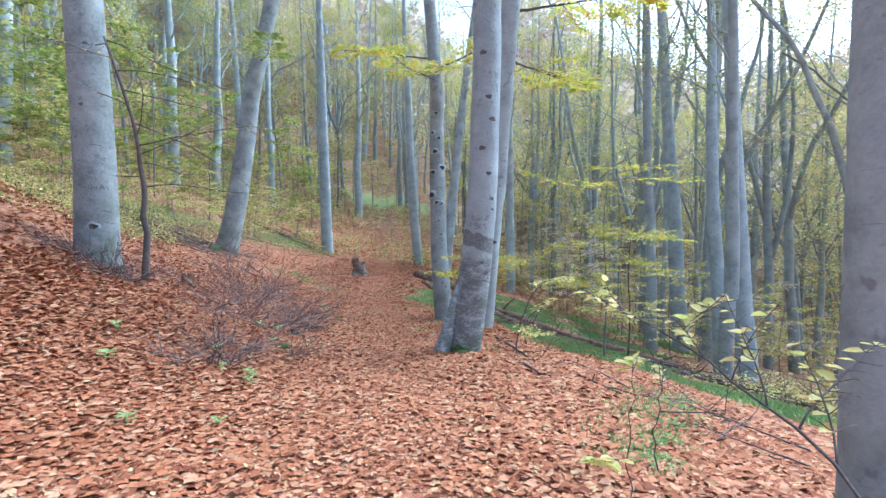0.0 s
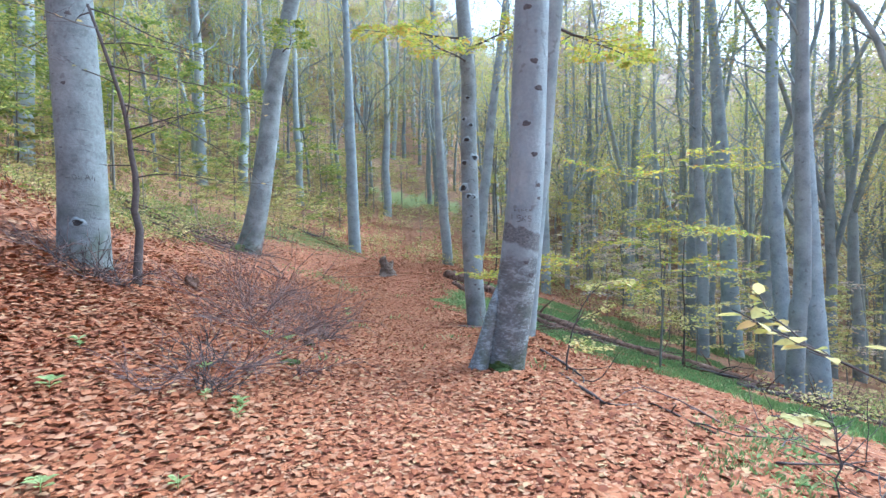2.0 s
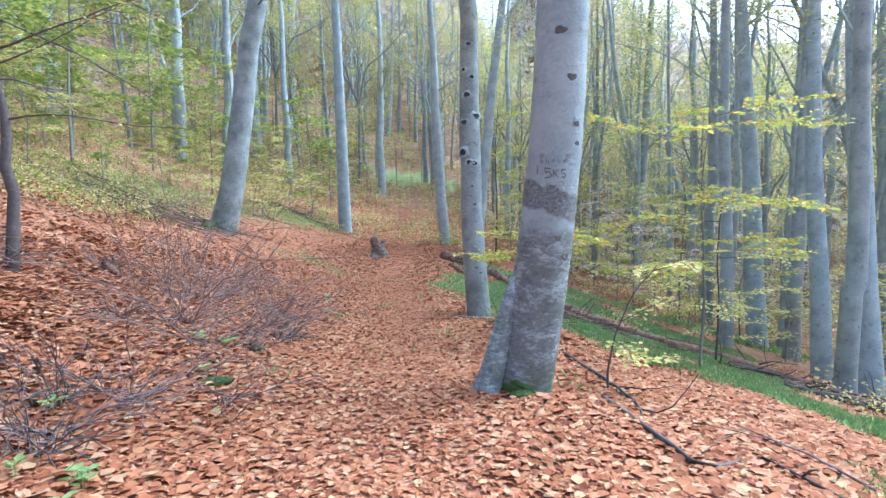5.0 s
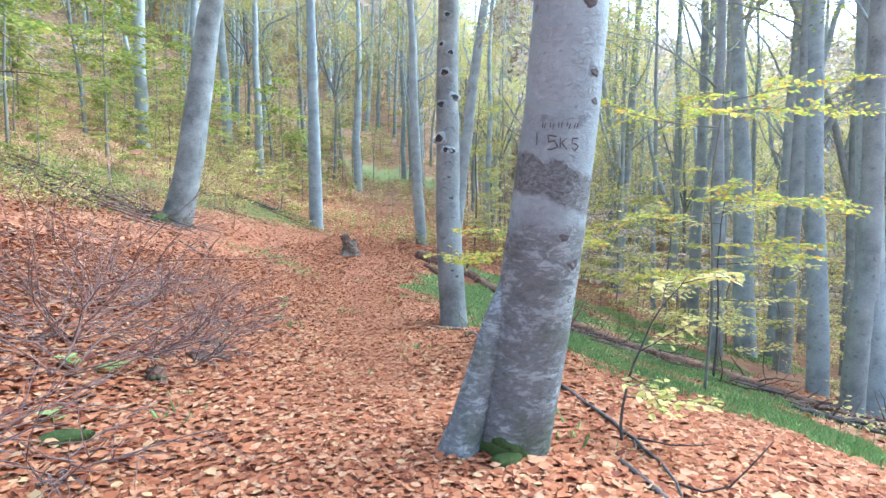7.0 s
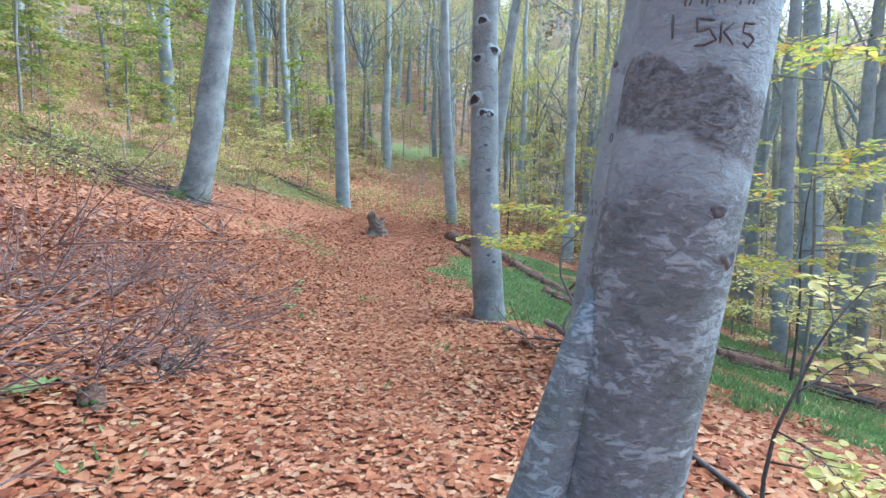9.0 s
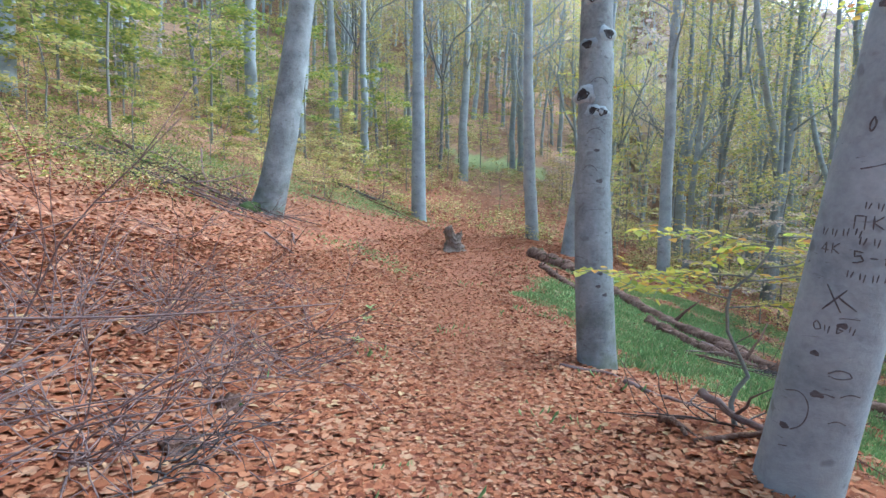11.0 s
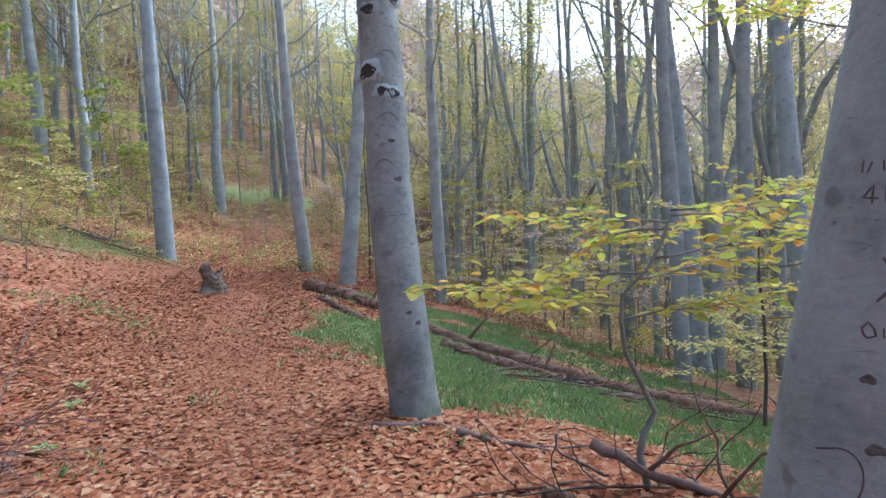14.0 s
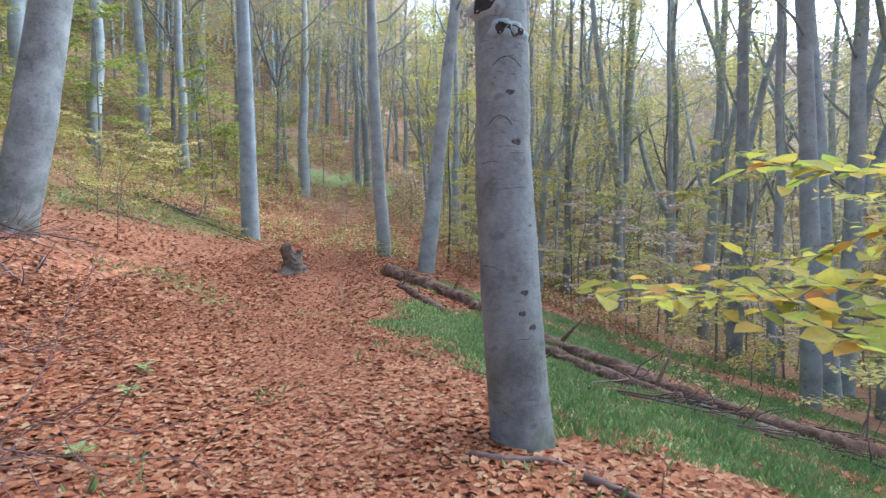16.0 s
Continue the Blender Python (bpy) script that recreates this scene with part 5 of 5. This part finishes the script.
def bark_of(tree, shape):
    """Gives a function from height and bearing (degrees) to the place and the normal on a trunk's skin, in the tree's own space."""
    ob = next(c for c in tree.children if c.name.startswith("trunk"))
    bvh = BVHTree.FromPolygons([v.co for v in ob.data.vertices], [p.vertices for p in ob.data.polygons])
    h, p, r = shape

    def at(height, bearing):
        c = Vector([float(np.interp(height, h, p[:, k])) for k in range(3)])
        d = Vector((math.cos(radians(bearing)), math.sin(radians(bearing)), 0))
        hit = bvh.ray_cast(c + d * 2, -d)
        return hit[0], d
    return at


def disc(c, d, size, rings_, seed):
    """Rings of an uneven oval boss on the bark: (radius, height) from the rim inwards."""
    side, up = Vector((-d.y, d.x, 0)), Vector((0, 0, 1))
    bm = bmesh.new()
    rings = []
    for rad, out_ in rings_:
        rings.append([bm.verts.new(c + d * out_ * size + (side * math.cos(a) + up * math.sin(a) * 0.72) * rad * size * (1 + 0.14 * math.sin(3 * a + seed * 5) + 0.08 * math.sin(5 * a + seed * 9))) for a in (k * math.tau / 16 for k in range(16))])
    for a, b in zip(rings, rings[1:]):
        for k in range(16):
            bm.faces.new((a[k], a[(k + 1) % 16], b[(k + 1) % 16], b[k]))
    me_ = bpy.data.meshes.new("knot")
    bm.to_mesh(me_)
    bm.free()
    return shade(me_)


def knot(tree, at, height, bearing, size):
    """A healed branch scar: an oval swelling of bark round a sunken dark eye."""
    c, d = at(height, bearing)
    boss = part("knot", disc(c, d, size, ((1.7, -0.15), (1.3, 0.08), (0.95, 0.2), (0.75, 0.16), (0.5, 0.1), (0.001, 0.06)), height), BARK if size > 0.04 else CARVED, tree, "healed branch scar")
    if size > 0.03:
        part("scar_eye", disc(c, d, size, ((0.98, 0.17), (0.85, 0.215), (0.6, 0.16), (0.3, 0.1), (0.001, 0.08)), height + 1), SCAR, boss, "dark sunken eye")


def stroke(tree, at, line, width, name="carved_stroke"):
    """A cut along a line of (height, bearing) on the bark, as a thin raised lip."""
    g = np.random.default_rng(int(abs(line[0][0]) * 1000) + len(line))
    pts = []
    if name != "carved_stroke":
        for _ in range(2):
            line = [line[0]] + [tuple(p[c] * (1 - u) + q[c] * u for c in (0, 1)) for p, q in zip(line, line[1:]) for u in (0.25, 0.75)] + [line[-1]]
    for (h0, b0), (h1, b1) in zip(line, line[1:]):
        for u in np.linspace(0, 1, 5 if len(line) < 8 else 2)[:-1]:
            pts.append(at(h0 + (h1 - h0) * u, b0 + (b1 - b0) * u)[0])
    pts.append(at(*line[-1])[0])
    pts = np.array([tuple(p) for p in pts])
    n = len(pts)
    part(name, fast_mesh(name, *tube(pts, width * 0.5 * g.uniform(0.75, 1.2, n) * np.where((np.arange(n) == 0) | (np.arange(n) == n - 1), 0.6, 1), 6)), CARVED, tree, "dark carved line")


GLYPHS = {"X": [[(0.0, 0.05), (0.95, 0.95)], [(0.1, 1.0), (0.8, 0.0)], [(0.45, 0.5), (1.3, 0.2)]], "5": [[(0.9, 1), (0.15, 1), (0.1, 0.55), (0.6, 0.6), (0.85, 0.3), (0.5, 0.0), (0.05, 0.08)]], "K": [[(0.1, 0), (0.1, 1)], [(0.85, 1), (0.12, 0.5), (0.9, 0)]], "P": [[(0.05, 0), (0.05, 1), (0.85, 1), (0.85, 0)]],
          "O": [[(0.5, 1), (0.1, 0.7), (0.1, 0.3), (0.5, 0), (0.9, 0.3), (0.9, 0.7), (0.5, 1)]], "-": [[(0.1, 0.5), (0.8, 0.5)]], "4": [[(0.75, 0), (0.75, 1), (0.05, 0.35), (0.95, 0.35)]], "|": [[(0.4, 0), (0.35, 1)]],
          "A": [[(0.0, 0), (0.5, 1), (1, 0)], [(0.1, 0.35), (1.2, 0.75)]], ".": [[(0.2, 0), (0.35, 0.06)]], "~": [[(0.1, 0.1), (0.2, 0.8)], [(0.5, 0.0), (0.75, 0.75)]], "B": [[(0.1, 0), (0.1, 1), (0.7, 0.8), (0.2, 0.5), (0.8, 0.25), (0.1, 0)]]}


def carving(tree, at, text, height, bearing, size, radius, width=0.009, slope=0.0):
    for k, ch in enumerate(text):
        for line in GLYPHS.get(ch, []):
            stroke(tree, at, [(height + v * size + slope * k * size, bearing + math.degrees((k * 1.05 + u * 0.8) * size / radius)) for u, v in ((p + 0.12 * math.sin(7 * k + 5 * q), q + 0.12 * math.sin(9 * k + 4 * p)) for p, q in line)], width)


at_a, at_x, at_b, at_c = bark_of(tree_a, shape_a), bark_of(tree_x, shape_x), bark_of(tree_b, shape_b), bark_of(tree_c, shape_c)
carving(tree_a, at_a, "~~~~~", 1.89, -124, 0.042, 0.22, 0.006)
carving(tree_a, at_a, "5", 1.77, -113, 0.08, 0.22, 0.008)
carving(tree_a, at_a, "K5", 1.78, -95, 0.06, 0.22, 0.007)
carving(tree_a, at_a, "|", 1.80, -134, 0.07, 0.22, 0.008)
carving(tree_x, at_x, "~~~~", 1.43, -122, 0.042, 0.19, 0.006)
carving(tree_x, at_x, "PK.", 1.345, -128, 0.06, 0.19, 0.007)
carving(tree_x, at_x, "~~~~", 1.31, -168, 0.045, 0.19, 0.006)
carving(tree_x, at_x, "4K", 1.23, -164, 0.05, 0.19, 0.006)
carving(tree_x, at_x, "~~~~", 1.27, -118, 0.048, 0.19, 0.006)
carving(tree_x, at_x, "5-KO", 1.19, -120, 0.055, 0.19, 0.007)
carving(tree_x, at_x, "~~~~~", 1.12, -122, 0.045, 0.19, 0.006, slope=-0.15)
carving(tree_x, at_x, "X", 0.96, -140, 0.12, 0.19, 0.009)
carving(tree_x, at_x, "O~B~", 0.86, -146, 0.045, 0.19, 0.006)
carving(tree_c, at_c, "O~A~", 1.05, -75, 0.075, 0.32, 0.009)
for line, w in (([(0.53, -160), (0.55, -140), (0.50, -126), (0.43, -123), (0.37, -128), (0.34, -140)], 0.007), ([(0.66, -113), (0.685, -102), (0.675, -88), (0.65, -84)], 0.008), ([(0.65, -112), (0.635, -98), (0.65, -84)], 0.006),
                ([(0.54, -122), (0.56, -112), (0.545, -98)], 0.007), ([(0.55, -92), (0.57, -80), (0.555, -66)], 0.007), ([(0.41, -98), (0.43, -88), (0.41, -76)], 0.006), ([(1.61, -138), (1.62, -118), (1.64, -100), (1.645, -90), (1.60, -76)], 0.007),
                ([(1.83, -137), (1.80, -141), (1.76, -137), (1.80, -132), (1.83, -137)], 0.008), ([(2.02, -112), (2.0, -120), (1.94, -116), (1.93, -106), (1.98, -102), (2.02, -112)], 0.008), ([(0.93, -117), (0.935, -104), (0.93, -92)], 0.004), ([(0.24, -150), (0.25, -138)], 0.006)):
    stroke(tree_x, at_x, line, w, "bark_scar")
knot(tree_x, at_x, 1.59, -76, 0.035)
for h, b, w in ((2.42, -105, 0.4), (2.85, -90, 0.5), (3.45, -80, 0.5)):
    stroke(tree_b, at_b, [(h - 0.05, b - 60 * w), (h, b - 30 * w), (h + 0.015, b), (h - 0.005, b + 30 * w), (h - 0.06, b + 60 * w)], 0.008, "bark_fold")
for h, b, s in ((3.86, -122, 0.07), (3.98, -50, 0.08), (3.27, -135, 0.10), (3.07, -98, 0.06), (3.05, -70, 0.06), (4.4, -103, 0.07), (4.75, -75, 0.05), (4.9, -125, 0.05), (5.4, -95, 0.05), (2.24, -70, 0.025), (1.0, -80, 0.02), (1.15, -72, 0.02), (0.9, -60, 0.02), (2.6, -86, 0.02)):
    knot(tree_b, at_b, h, b, s)
for h, b, s in ((2.55, -70, 0.025), (2.9, -100, 0.03), (3.3, -62, 0.03), (3.6, -80, 0.028), (2.2, -50, 0.02), (1.15, -45, 0.03), (1.3, -70, 0.02), (4.2, -110, 0.03), (2.05, -45, 0.018)):
    knot(tree_a, at_a, h, b, s)
for h, b, s in ((0.9, -110, 0.014), (0.55, -120, 0.018), (0.75, -135, 0.014), (2.3, -160, 0.02), (2.5, -120, 0.015), (0.35, -150, 0.016)):
    knot(tree_x, at_x, h, b, s)


# ---- low leafy limbs of the tall trees ----
def leafy_limb(tree, shape, height, bearing, length, leaf, seed, size=0.09, rise=0.05):
    g = np.random.default_rng(seed)
    h, p, r = shape
    at = np.array([np.interp(height, h, p[:, k]) for k in range(3)])
    a = radians(bearing)
    limb = wander(at, (math.cos(a), math.sin(a), rise), length, 9, g, 0.08, 0.0)
    ob = part("low_limb", shade(fast_mesh("low_limb", *tube(limb, np.linspace(0.028, 0.006, 10), 6))), TWIG, tree)
    sets = []
    for k in range(2, 10):
        for sgn in (-1, 1):
            d = unit(limb[k] - limb[k - 1])
            s = unit(np.cross(d, (0, 0, 1))) * sgn
            wood, w_at, w_ahead, w_up = spray(limb[k], d * 0.7 + s * g.uniform(0.6, 1) + g.normal(0, 0.1, 3), length * 0.42 * (1.15 - k / 12), g, size, 0.5, -0.01, 0.9)
            part("twig", fast_mesh("twig", *wood[0]), TWIG, ob)
            sets.append((w_at, w_ahead, w_up))
    tagged(part("leaf_spray", foliage("leaf_spray", sets, size, g), leaf, tree, "yellow autumn leaves in flat sprays"), kind="stuff")


leafy_limb(tree_b, shape_b, 6.3, -105, 2.6, LEAF_YELLOW, 91)
leafy_limb(tree_b, shape_b, 6.9, -165, 2.4, LEAF_YELLOW, 92)
leafy_limb(tree_b, shape_b, 6.6, -45, 2.2, LEAF_YELLOW, 93)
leafy_limb(tree_d, shape_d, 7.5, -60, 3.0, LEAF_GREEN, 94, 0.12)
leafy_limb(tree_x, shape_x, 5.6, -10, 2.6, LEAF_YELLOW, 96)
leafy_limb(tree_x, shape_x, 4.8, 40, 2.4, LEAF_YELLOW, 97)


# the split buttress at the big beech's foot
def buttress(tree):
    line = np.array([[-0.37, -0.17, -0.3], [-0.33, -0.17, 0.0], [-0.265, -0.15, 0.2], [-0.20, -0.13, 0.45], [-0.11, -0.10, 0.8], [0.0, -0.06, 1.1]])
    part("buttress_root", shade(fast_mesh("buttress_root", *tube(line, [0.14, 0.12, 0.10, 0.085, 0.065, 0.04], 14, 0.08, 5))), BARK_FOOT, tree)
    for k, (h, bearing, size) in enumerate(((0.04, -122, 0.07), (0.03, -104, 0.075), (0.02, -88, 0.065), (0.09, -112, 0.05))):
        c, d = at_a(h, bearing)
        part("moss_cushion", disc(c, d, size, ((1.5, -0.5), (1.2, 0.0), (0.8, 0.14), (0.4, 0.2), (0.001, 0.22)), k), MOSS, tree, "dark green moss at the foot")


buttress(tree_a)


# old branch scars of the thick beech on the bank
for h, b, s in ((0.5, -66, 0.06), (2.3, -85, 0.022), (3.2, -60, 0.023)):
    knot(tree_c, at_c, h, b, s)
